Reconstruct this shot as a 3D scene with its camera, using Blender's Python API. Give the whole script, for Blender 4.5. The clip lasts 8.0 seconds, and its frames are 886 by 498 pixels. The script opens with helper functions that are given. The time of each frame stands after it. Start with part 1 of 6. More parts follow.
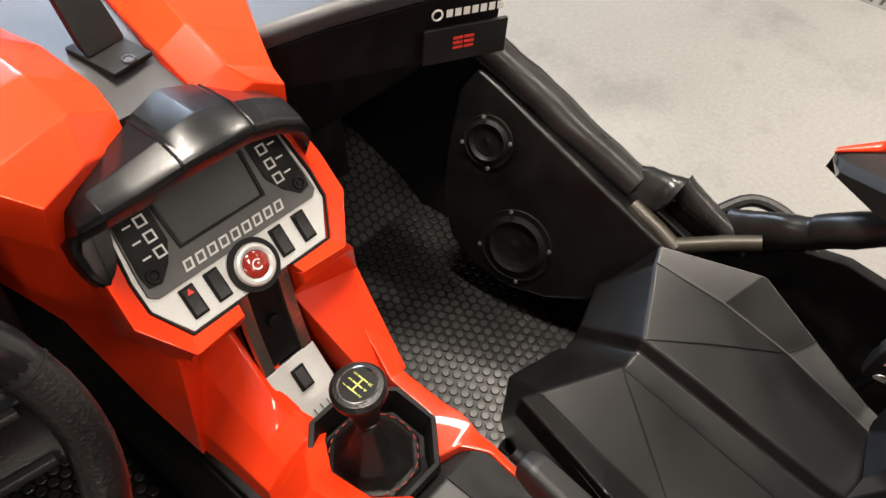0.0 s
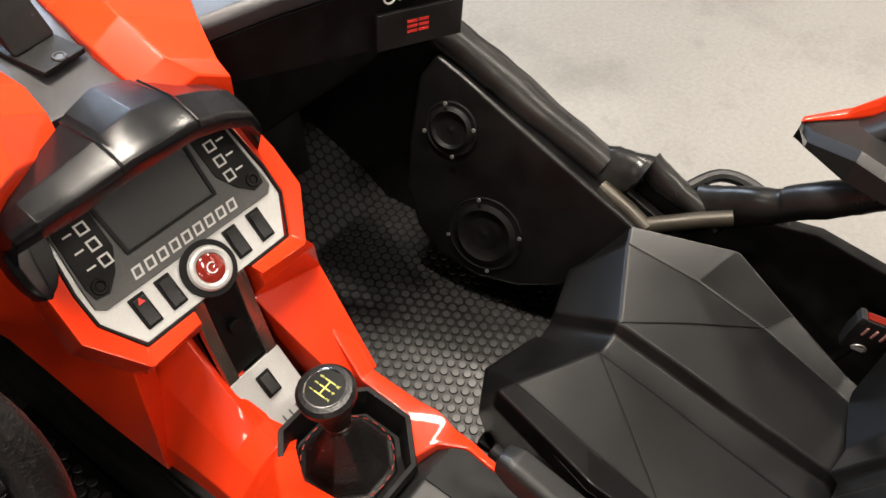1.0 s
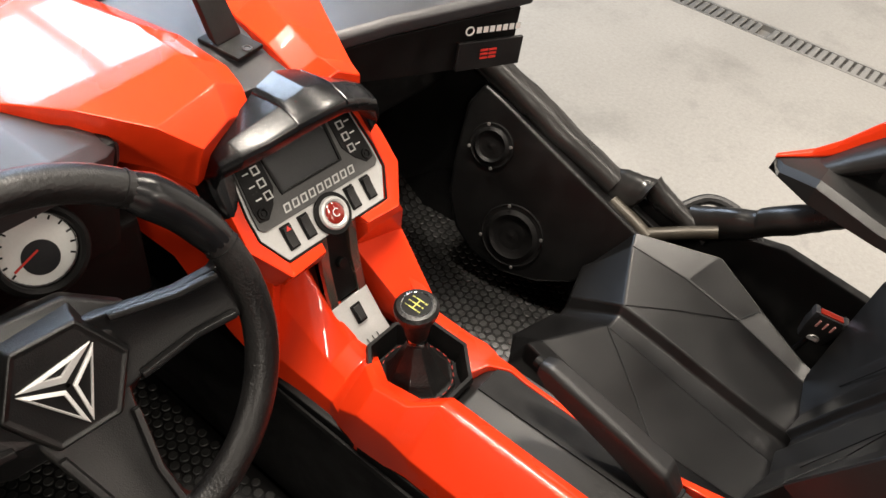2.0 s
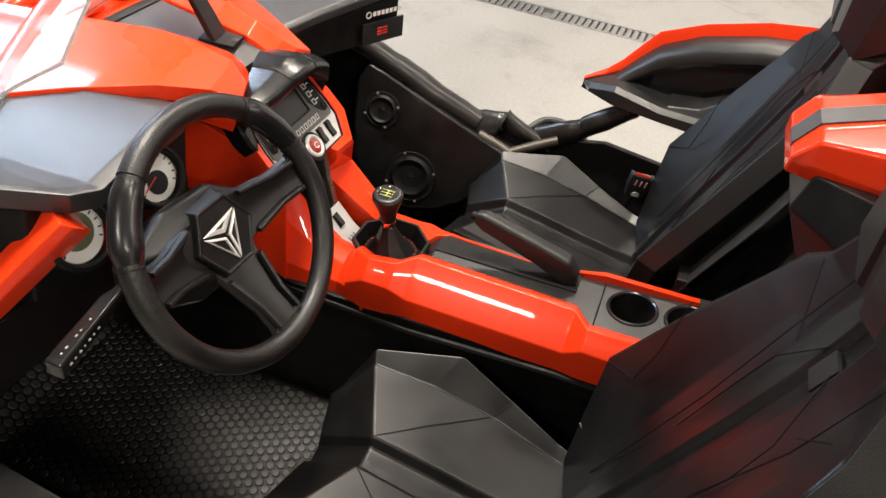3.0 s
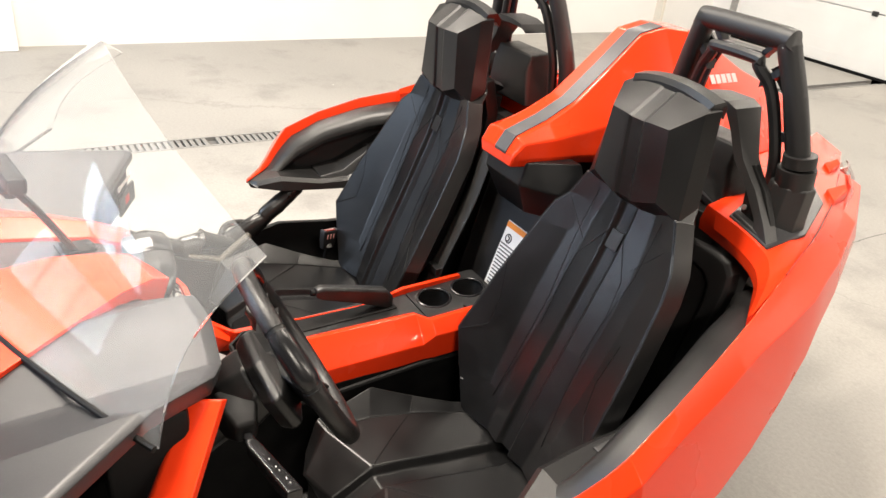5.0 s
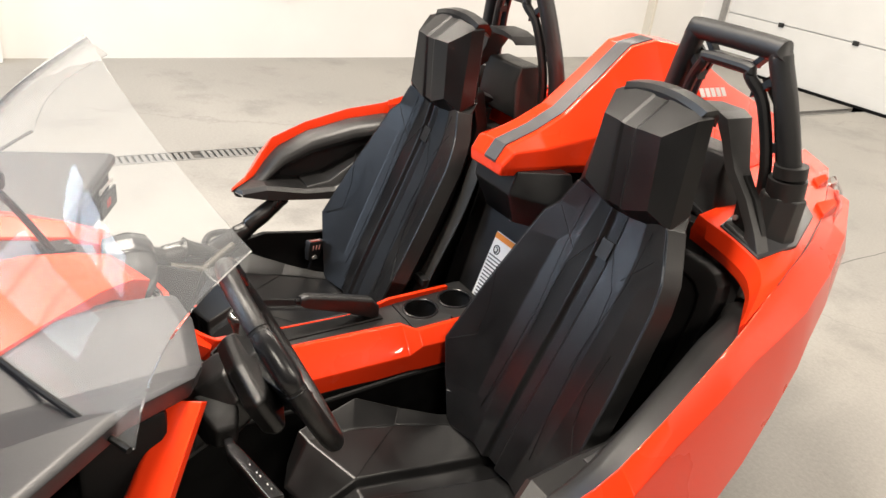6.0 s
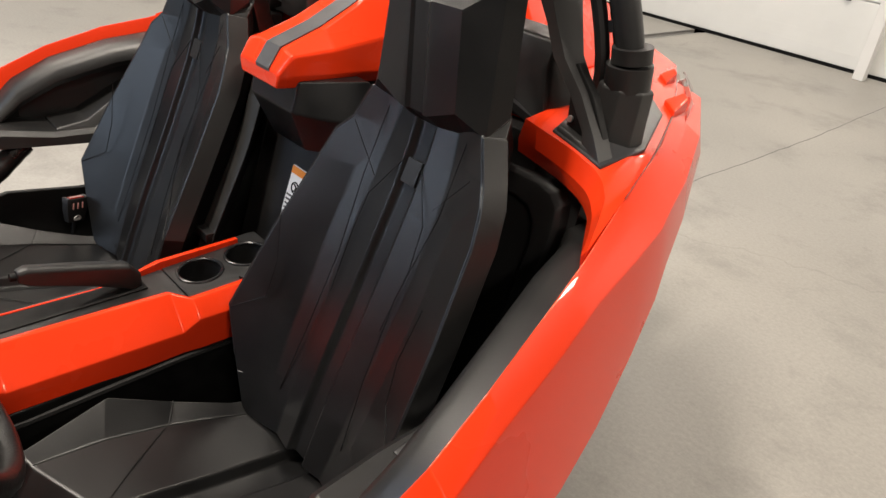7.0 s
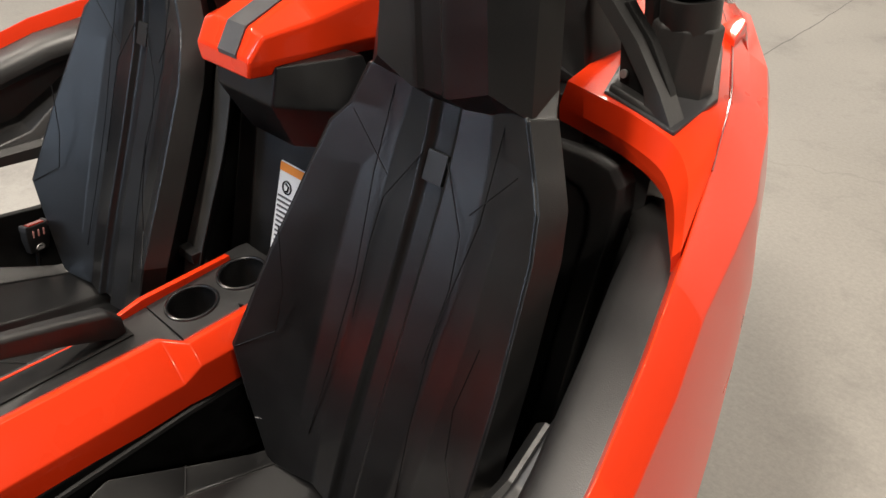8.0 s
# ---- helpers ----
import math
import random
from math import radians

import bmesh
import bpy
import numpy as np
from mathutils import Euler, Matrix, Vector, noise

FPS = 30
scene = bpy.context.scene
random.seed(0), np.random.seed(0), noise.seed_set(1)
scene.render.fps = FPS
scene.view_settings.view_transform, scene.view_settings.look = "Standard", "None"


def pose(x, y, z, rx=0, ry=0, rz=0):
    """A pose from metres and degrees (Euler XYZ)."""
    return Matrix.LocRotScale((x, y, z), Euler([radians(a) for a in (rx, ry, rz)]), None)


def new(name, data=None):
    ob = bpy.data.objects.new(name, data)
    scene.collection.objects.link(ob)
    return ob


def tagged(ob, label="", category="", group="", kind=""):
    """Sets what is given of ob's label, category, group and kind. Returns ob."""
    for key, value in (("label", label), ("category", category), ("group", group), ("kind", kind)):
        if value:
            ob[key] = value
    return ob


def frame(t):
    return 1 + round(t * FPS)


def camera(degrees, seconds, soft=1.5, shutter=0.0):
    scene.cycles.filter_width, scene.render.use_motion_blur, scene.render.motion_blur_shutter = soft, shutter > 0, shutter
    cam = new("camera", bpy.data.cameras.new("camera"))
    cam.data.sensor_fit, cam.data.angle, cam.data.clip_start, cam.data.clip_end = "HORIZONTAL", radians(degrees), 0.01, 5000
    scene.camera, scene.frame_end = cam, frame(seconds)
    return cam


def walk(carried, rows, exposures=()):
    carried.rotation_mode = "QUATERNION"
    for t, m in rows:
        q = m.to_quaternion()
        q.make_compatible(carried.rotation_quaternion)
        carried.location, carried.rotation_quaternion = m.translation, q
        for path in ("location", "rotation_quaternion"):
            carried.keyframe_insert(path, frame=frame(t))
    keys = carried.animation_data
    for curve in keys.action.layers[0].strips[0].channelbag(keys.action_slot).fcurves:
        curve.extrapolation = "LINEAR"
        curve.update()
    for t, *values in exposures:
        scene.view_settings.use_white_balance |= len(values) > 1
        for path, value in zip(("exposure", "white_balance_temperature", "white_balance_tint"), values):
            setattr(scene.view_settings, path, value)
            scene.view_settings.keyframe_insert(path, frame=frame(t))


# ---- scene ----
cam = camera(61.65, 8.0)
ROWS = [
    (0, -0.2683, 0.1826, 1.2155, 42.69, -3.54, -49.66),
    (0.5, -0.2370, 0.1849, 1.1848, 42.51, -1.77, -53.42),
    (1, -0.2484, 0.1878, 1.1927, 42.37, -2.96, -53.39),
    (1.5, -0.3091, 0.1894, 1.2201, 42.87, -5.26, -51.85),
    (1.7, -0.3726, 0.1726, 1.2442, 44.28, -6.78, -50.90),
    (2.8, -0.8853, 0.0311, 1.3587, 51.64, -5.56, -59.22),
    (3, -0.9748, 0.0667, 1.3773, 50.35, -6.34, -68.98),
    (3.5, -1.1267, 0.1956, 1.3847, 50.99, -8.17, -86.21),
    (4, -1.2076, 0.4191, 1.3886, 53.44, -9.70, -103.17),
    (4.5, -1.2788, 0.6173, 1.4212, 56.45, -7.91, -115.07),
    (5, -1.2895, 0.8422, 1.4999, 62.00, -5.72, -120.22),
    (5.2, -1.2892, 0.8666, 1.4971, 63.57, -5.91, -119.28),
    (6.3, -1.2806, 0.8028, 1.4375, 63.19, -7.89, -123.14),
    (6.5, -1.2784, 0.7526, 1.4139, 62.27, -8.20, -126.90),
    (7, -1.1336, 0.5306, 1.2995, 61.36, -6.89, -131.83),
    (7.5, -1.0557, 0.4219, 1.2899, 58.12, -1.82, -132.13),
    (8, -0.9160, 0.4099, 1.2786, 56.18, -0.73, -136.48),
]
walk(cam, [(t, pose(x, y, z, rx, ry, rz)) for t, x, y, z, rx, ry, rz in ROWS],
     exposures=[(0.0, 0.15), (1.7, 0.17), (2.8, 0.3), (4.0, 0.4), (4.5, 0.45), (5.2, 0.70), (6.3, 0.3), (7.0, 0.12), (8.0, 0.08)])

# ---- world and lamps ----
world = bpy.data.worlds.new("room_air")
scene.world = world
world.use_nodes = True
world.node_tree.nodes["Background"].inputs[0].default_value = (0.9, 0.92, 1.0, 1)
world.node_tree.nodes["Background"].inputs[1].default_value = 0.0

LAMP_WATTS, WINDOW_WATTS = 108, 330
ROOM_X0, ROOM_X1, ROOM_Y0, ROOM_Y1, ROOM_Z = -5.2, 4.76, -6.44, 7.0, 4.2


def area_lamp(name, m, sx, sy, watts, colour):
    data = bpy.data.lights.new(name, "AREA")
    data.shape, data.size, data.size_y, data.energy, data.color = "RECTANGLE", sx, sy, watts, colour
    ob = new(name, data)
    ob.matrix_world = m
    return ob


# ---- materials ----
def ramp(nodes, stops):
    r = nodes.new("ShaderNodeValToRGB")
    while len(r.color_ramp.elements) < len(stops):
        r.color_ramp.elements.new(0.5)
    for e, (p, c) in zip(r.color_ramp.elements, stops):
        e.position, e.color = p, (*c, 1)
    return r


def material(name, low, high, rough=(0.4, 0.5), metal=0.0, scale=30.0, grain=400.0, bump=0.0, bump_scale=600.0,
             coat=0.0, spec=0.5, emit=0.0, detail=4.0, relief=0.001):
    """Colour between low and high by noise at two scales, roughness between two values, and fine relief."""
    m = bpy.data.materials.new(name)
    m.use_nodes = True
    nt = m.node_tree
    n, l = nt.nodes, nt.links
    b = n["Principled BSDF"]
    co = n.new("ShaderNodeTexCoord")
    big = n.new("ShaderNodeTexNoise")
    big.inputs["Scale"].default_value, big.inputs["Detail"].default_value = scale, detail
    fine = n.new("ShaderNodeTexNoise")
    fine.inputs["Scale"].default_value, fine.inputs["Detail"].default_value = grain, 2
    l.new(co.outputs["Object"], big.inputs["Vector"])
    l.new(co.outputs["Object"], fine.inputs["Vector"])
    mix = n.new("ShaderNodeMath")
    mix.operation = "MULTIPLY_ADD"
    l.new(fine.outputs["Fac"], mix.inputs[0])
    mix.inputs[1].default_value = 0.35
    half = n.new("ShaderNodeMath")
    half.operation = "MULTIPLY"
    l.new(big.outputs["Fac"], half.inputs[0])
    half.inputs[1].default_value = 0.65
    l.new(half.outputs[0], mix.inputs[2])
    r = ramp(n, [(0.35, low), (0.65, high)])
    l.new(mix.outputs[0], r.inputs[0])
    l.new(r.outputs[0], b.inputs["Base Color"])
    mr = n.new("ShaderNodeMapRange")
    mr.inputs["From Min"].default_value, mr.inputs["From Max"].default_value = 0.35, 0.65
    mr.inputs["To Min"].default_value, mr.inputs["To Max"].default_value = rough
    l.new(big.outputs["Fac"], mr.inputs["Value"])
    l.new(mr.outputs[0], b.inputs["Roughness"])
    b.inputs["Metallic"].default_value = metal
    b.inputs["Coat Weight"].default_value = coat
    b.inputs["Coat Roughness"].default_value = 0.03
    b.inputs["Specular IOR Level"].default_value = spec
    if bump:
        t = n.new("ShaderNodeTexNoise")
        t.inputs["Scale"].default_value, t.inputs["Detail"].default_value = bump_scale, 3
        l.new(co.outputs["Object"], t.inputs["Vector"])
        bp = n.new("ShaderNodeBump")
        bp.inputs["Strength"].default_value, bp.inputs["Distance"].default_value = bump, relief
        l.new(t.outputs["Fac"], bp.inputs["Height"])
        l.new(bp.outputs[0], b.inputs["Normal"])
    if emit:
        b.inputs["Emission Color"].default_value = (*high, 1)
        b.inputs["Emission Strength"].default_value = emit
    return m


RED = material("red_paint", (0.71, 0.036, 0.0065), (0.75, 0.040, 0.0075), (0.25, 0.32), coat=0.7, scale=3, grain=900, spec=0.12)
RED.node_tree.nodes["Principled BSDF"].inputs["Coat IOR"].default_value = 1.36
PLASTIC = material("black_plastic", (0.006, 0.006, 0.0062), (0.0105, 0.0102, 0.0102), (0.36, 0.5), bump=0.25, bump_scale=900, scale=14, spec=0.6)
GREYPLASTIC = material("grey_plastic", (0.024, 0.024, 0.026), (0.033, 0.033, 0.035), (0.33, 0.42), bump=0.2, bump_scale=900, scale=9, spec=0.42)
PADGREY = material("pad_grey", (0.011, 0.011, 0.0113), (0.018, 0.0177, 0.0174), (0.36, 0.46), bump=0.3, bump_scale=900, scale=9, spec=0.6)
VINYL = material("black_vinyl", (0.0045, 0.0045, 0.0047), (0.0085, 0.0085, 0.0087), (0.28, 0.35), bump=0.22, bump_scale=1000, scale=12, spec=0.48, relief=0.0008)
SOFTBLACK = material("soft_black", (0.0032, 0.0032, 0.0033), (0.0058, 0.0056, 0.0056), (0.28, 0.38), bump=0.3, bump_scale=800, scale=16, spec=0.45)
RAILPAD = material("rail_pad_skin", (0.009, 0.0089, 0.0088), (0.014, 0.0136, 0.0132), (0.30, 0.38), bump=0.3, bump_scale=800, scale=9, spec=0.45)
# Brown tint paints the red and dark reflections of bright metal into its colour
TINTEDMETAL = material("tinted_strip", (0.36, 0.32, 0.27), (0.44, 0.39, 0.33), (0.20, 0.28), metal=0.9, scale=30)
BLACK = material("matte_black", (0.0016, 0.0016, 0.0016), (0.0032, 0.003, 0.003), (0.5, 0.65), bump=0.2, bump_scale=500, spec=0.25)
RUBBER = material("rubber", (0.003, 0.003, 0.003), (0.0055, 0.0053, 0.0052), (0.34, 0.44), scale=40, bump=0.2, bump_scale=800)
LEATHER = material("leather", (0.0035, 0.0033, 0.0033), (0.0065, 0.006, 0.0058), (0.34, 0.45), bump=0.6, bump_scale=350, scale=25)
SILVER = material("silver_paint", (0.50, 0.50, 0.49), (0.58, 0.58, 0.57), (0.35, 0.42), metal=0.35, scale=20)
DARKGREY = material("dark_grey_panel", (0.060, 0.060, 0.060), (0.085, 0.085, 0.083), (0.4, 0.5), scale=20, bump=0.15)
CHROME = material("chrome", (0.62, 0.62, 0.62), (0.72, 0.72, 0.72), (0.12, 0.2), metal=1.0)
SCREEN = material("screen", (0.018, 0.019, 0.021), (0.024, 0.025, 0.027), (0.25, 0.3), scale=3)
WHITE = material("white_print", (0.75, 0.75, 0.73), (0.82, 0.82, 0.80), (0.5, 0.6))
ORANGE = material("orange_print", (0.8, 0.25, 0.03), (0.85, 0.3, 0.05), (0.5, 0.6))
REDPRINT = material("red_print", (0.55, 0.03, 0.02), (0.6, 0.04, 0.03), (0.4, 0.5))
STRIPE = material("grey_stripe", (0.055, 0.055, 0.058), (0.075, 0.075, 0.078), (0.36, 0.44), coat=0.1)


def concrete_floor():
    """Worn grey concrete: cloudy tone, darker stains, fine grain, thin cracks and pale specks."""
    m = material("concrete", (0.258, 0.246, 0.227), (0.343, 0.328, 0.302), (0.40, 0.62), scale=0.9, grain=70, bump=0.35, bump_scale=90, detail=9)
    n, l = m.node_tree.nodes, m.node_tree.links
    b = n["Principled BSDF"]
    base = b.inputs["Base Color"].links[0].from_socket
    co = n.new("ShaderNodeTexCoord")

    def noisy(scale, detail, low, high, a, c, rough=0.6):
        t = n.new("ShaderNodeTexNoise")
        t.inputs["Scale"].default_value, t.inputs["Detail"].default_value, t.inputs["Roughness"].default_value = scale, detail, rough
        l.new(co.outputs["Object"], t.inputs["Vector"])
        r = n.new("ShaderNodeMapRange")
        r.inputs["From Min"].default_value, r.inputs["From Max"].default_value = low, high
        r.inputs["To Min"].default_value, r.inputs["To Max"].default_value = a, c
        l.new(t.outputs["Fac"], r.inputs["Value"])
        return t, r.outputs[0]

    def times(x, y):
        q = n.new("ShaderNodeMath")
        q.operation = "MULTIPLY"
        l.new(x, q.inputs[0])
        l.new(y, q.inputs[1])
        return q.outputs[0]

    bend, _ = noisy(2.2, 4, 0, 1, 0, 1)
    shift = n.new("ShaderNodeVectorMath")
    shift.operation = "MULTIPLY_ADD"
    l.new(bend.outputs["Color"], shift.inputs[0])
    shift.inputs[1].default_value = (0.5, 0.5, 0.0)
    l.new(co.outputs["Object"], shift.inputs[2])
    v = n.new("ShaderNodeTexVoronoi")
    v.feature = "DISTANCE_TO_EDGE"
    v.inputs["Scale"].default_value = 0.21
    l.new(shift.outputs[0], v.inputs["Vector"])
    crack = n.new("ShaderNodeMapRange")
    crack.inputs["From Min"].default_value, crack.inputs["From Max"].default_value = 0.0, 0.0018
    crack.inputs["To Min"].default_value, crack.inputs["To Max"].default_value = 0.84, 1.0
    l.new(v.outputs["Distance"], crack.inputs["Value"])
    stain = noisy(1.6, 10, 0.52, 0.70, 1.0, 0.70, 0.68)[1]
    spots = noisy(9, 5, 0.62, 0.76, 1.0, 0.84)[1]
    grain = noisy(160, 2, 0.3, 0.7, 0.95, 1.05)[1]
    shade_all = times(times(times(crack.outputs[0], stain), spots), grain)
    mul = n.new("ShaderNodeVectorMath")
    mul.operation = "SCALE"
    l.new(base, mul.inputs[0])
    l.new(shade_all, mul.inputs["Scale"])
    speck = n.new("ShaderNodeTexVoronoi")
    speck.inputs["Scale"].default_value = 2.6
    l.new(co.outputs["Object"], speck.inputs["Vector"])
    dot = n.new("ShaderNodeMapRange")
    dot.inputs["From Min"].default_value, dot.inputs["From Max"].default_value = 0.016, 0.022
    dot.inputs["To Min"].default_value, dot.inputs["To Max"].default_value = 1.0, 0.0
    l.new(speck.outputs["Distance"], dot.inputs["Value"])
    mixer = n.new("ShaderNodeMix")
    mixer.data_type = "RGBA"
    l.new(dot.outputs[0], mixer.inputs["Factor"])
    out = [o for o in mixer.outputs if o.type == "RGBA"][0]
    a_in = [k for k in mixer.inputs if k.type == "RGBA"]
    l.new(mul.outputs[0], a_in[0])
    a_in[1].default_value = (0.7, 0.68, 0.64, 1)
    l.new(out, b.inputs["Base Color"])
    return m


CONCRETE = concrete_floor()
WALLPAINT = material("white_wall", (0.78, 0.77, 0.75), (0.82, 0.81, 0.79), (0.5, 0.6), scale=2)
# Ceiling and walls out of view, kept dark to cut bounce and deepen blacks
CEILING = material("unseen_ceiling_dark", (0.07, 0.07, 0.07), (0.10, 0.10, 0.10), (0.6, 0.7), scale=2)
UNSEENWALL = material("unseen_wall_dark", (0.06, 0.06, 0.06), (0.085, 0.085, 0.085), (0.6, 0.7), scale=2)
STEEL = material("galvanised", (0.30, 0.30, 0.29), (0.42, 0.41, 0.40), (0.35, 0.5), metal=0.8, scale=30)
# Channel colour lightened to offset the shade down in the drain slots
DARK = material("drain_channel_pale", (0.11, 0.105, 0.10), (0.17, 0.165, 0.155), (0.7, 0.8))
YELLOW = material("yellow_print", (0.6, 0.6, 0.12), (0.68, 0.68, 0.16), (0.5, 0.6))
GLOSSRED = material("red_cap", (0.20, 0.012, 0.008), (0.26, 0.02, 0.01), (0.15, 0.2), coat=1.0)
GLOSSBLACK = material("smooth_black", (0.006, 0.006, 0.0065), (0.010, 0.010, 0.011), (0.20, 0.28), scale=10)
WRAP = material("vinyl_wrap", (0.010, 0.0095, 0.009), (0.018, 0.017, 0.016), (0.27, 0.36), bump=0.5, bump_scale=28, scale=20, spec=0.55)
TUBE = material("bronze_tube", (0.045, 0.039, 0.030), (0.066, 0.057, 0.043), (0.38, 0.48), metal=0.4, scale=20)
WEBBING = material("belt_webbing", (0.013, 0.013, 0.0125), (0.020, 0.020, 0.019), (0.6, 0.7), bump=0.6, bump_scale=900)
DOORWHITE = material("door_paint", (0.74, 0.74, 0.72), (0.79, 0.79, 0.77), (0.4, 0.5), scale=3)
BEIGE = material("beige_wall", (0.66, 0.62, 0.54), (0.72, 0.68, 0.60), (0.5, 0.6), scale=2)


def glass(name, colour, rough=0.0, ior=1.49, clear=1.0):
    m = bpy.data.materials.new(name)
    m.use_nodes = True
    b = m.node_tree.nodes["Principled BSDF"]
    b.inputs["Base Color"].default_value = (*colour, 1)
    b.inputs["Transmission Weight"].default_value = clear
    b.inputs["Roughness"].default_value = rough
    b.inputs["IOR"].default_value = ior
    return m


# Transmission under 1 mixes in white, painting a milky haze over the sheet
CLEAR = glass("clear_acrylic", (0.97, 0.98, 0.98), 0.0, 1.16, 0.955)
LENS = glass("lens", (0.95, 0.93, 0.92), 0.05)


# ---- mesh helpers ----
def shade(bm, angle=32.0):
    bm.normal_update()
    for f in bm.faces:
        f.smooth = True
    for e in bm.edges:
        e.smooth = not (len(e.link_faces) == 2 and e.calc_face_angle(0) > radians(angle))


def part(name, bm, mat, parent=None, label="", angle=32.0):
    """One mesh object, under a thing or a part."""
    shade(bm, angle)
    me = bpy.data.meshes.new(name)
    bm.to_mesh(me)
    bm.free()
    me.materials.append(mat)
    ob = new(name, me)
    flat = ob.modifiers.new("flat_faces", "WEIGHTED_NORMAL")
    flat.keep_sharp, flat.weight = True, 60
    if parent:
        ob.parent = parent
    if label:
        ob["label"] = label
    return ob


def bev(bm, w=0.004, seg=2, angle=20.0):
    """Round the sharp edges."""
    bm.normal_update()
    es = [e for e in bm.edges if len(e.link_faces) == 2 and e.calc_face_angle(0) > radians(angle)]
    if es and w:
        bmesh.ops.bevel(bm, geom=es, offset=w, segments=seg, profile=0.5, affect="EDGES", clamp_overlap=True)
    return bm


def loft(rings, cap=True, closed=True):
    """A skin over rings of points, each ring closed."""
    bm = bmesh.new()
    vs = [[bm.verts.new(p) for p in r] for r in rings]
    n = len(rings[0])
    for a, b in zip(vs, vs[1:]):
        for i in range(n if closed else n - 1):
            j = (i + 1) % n
            bm.faces.new((a[i], a[j], b[j], b[i]))
    if cap and closed:
        bm.faces.new(list(reversed(vs[0])))
        bm.faces.new(vs[-1])
    bmesh.ops.recalc_face_normals(bm, faces=bm.faces)
    return bm


def slab(outline, push):
    """A plate: the outline, pushed along a vector."""
    v = Vector(push)
    return loft([[Vector(p) for p in outline], [Vector(p) + v for p in outline]])


def box(x0, x1, y0, y1, z0, z1, w=0.0):
    bm = slab([(x0, y0, z0), (x1, y0, z0), (x1, y1, z0), (x0, y1, z0)], (0, 0, z1 - z0))
    return bev(bm, w) if w else bm


def catmull(points, steps=6):
    pts = [Vector(p) for p in points]
    pts = [2 * pts[0] - pts[1]] + pts + [2 * pts[-1] - pts[-2]]
    out = []
    for a, b, c, d in zip(pts, pts[1:], pts[2:], pts[3:]):
        for k in range(steps):
            t = k / steps
            out.append(0.5 * (2 * b + (c - a) * t + (2 * a - 5 * b + 4 * c - d) * t * t + (3 * b - a - 3 * c + d) * t ** 3))
    out.append(pts[-2])
    return out


def tube(path, radius, n=12, smooth=0, closed=False, flat=1.0, wob=0.0, wave=45.0):
    """A round bar along a path; radius a number or one for each point."""
    pts = catmull(path, smooth) if smooth else [Vector(p) for p in path]
    rad = [radius] * len(pts) if isinstance(radius, (int, float)) else list(np.interp(np.linspace(0, 1, len(pts)), np.linspace(0, 1, len(radius)), radius))
    rings, up = [], None
    for i, p in enumerate(pts):
        a = pts[i - 1] if (i or closed) else p
        b = pts[(i + 1) % len(pts)] if (i < len(pts) - 1 or closed) else p
        d = (b - a).normalized()
        up = (up - d * up.dot(d)).normalized() if up else d.orthogonal().normalized()
        side = d.cross(up)
        ring = []
        for k in range(n):
            t = 2 * math.pi * k / n
            q = p + (up * math.cos(t) * flat + side * math.sin(t)) * rad[i]
            if wob:
                q += (q - p) * wob * noise.noise(q * wave)
            ring.append(q)
        rings.append(ring)
    if closed:
        bm = loft(rings + [rings[0]], cap=False)
        bmesh.ops.remove_doubles(bm, verts=bm.verts, dist=1e-6)
        return bm
    return loft(rings)


def disc(m, r, depth, n=28, w=0.0):
    """A round plate in the pose m, its face along +z."""
    bm = slab([(r * math.cos(2 * math.pi * k / n), r * math.sin(2 * math.pi * k / n), 0) for k in range(n)], (0, 0, depth))
    if w:
        bev(bm, w)
    bm.transform(m)
    return bm


def torus(m, r, thick, n=36, k=10):
    bm = tube([(r * math.cos(2 * math.pi * i / n), r * math.sin(2 * math.pi * i / n), 0) for i in range(n)], thick, k, closed=True)
    bm.transform(m)
    return bm


def join(*bms):
    """Several meshes in one."""
    out = bmesh.new()
    for b in bms:
        me = bpy.data.meshes.new("tmp")
        b.to_mesh(me)
        b.free()
        out.from_mesh(me)
        bpy.data.meshes.remove(me)
    return out


def mirror(bm):
    """The same shape on the other side of the middle plane."""
    bm.transform(Matrix.Diagonal((-1, 1, 1, 1)))
    bmesh.ops.reverse_faces(bm, faces=bm.faces)
    return bm


def facing(place, normal, up=(0, 0, 1)):
    """A pose at a place whose z looks along normal and whose y leans to up."""
    z = Vector(normal).normalized()
    x = Vector(up).cross(z).normalized()
    y = z.cross(x)
    m = Matrix((x, y, z)).transposed().to_4x4()
    m.translation = Vector(place)
    return m


def lettering(name, body, m, size, mat, parent=None, label="", shear=0.0, depth=0.0006, spacing=1.0):
    c = bpy.data.curves.new(name, "FONT")
    c.body, c.size, c.align_x, c.align_y, c.shear, c.extrude, c.space_character = body, size, "CENTER", "CENTER", shear, depth, spacing
    tmp = bpy.data.objects.new(name, c)
    me = bpy.data.meshes.new_from_object(tmp)
    bpy.data.objects.remove(tmp)
    me.transform(m)
    me.materials.append(mat)
    ob = new(name, me)
    if parent:
        ob.parent = parent
    if label:
        ob["label"] = label
    return ob


# ---- the hall ----
def setting(name, bm, mat, label, category):
    return tagged(part(name, bm, mat), label, category, kind="structure")


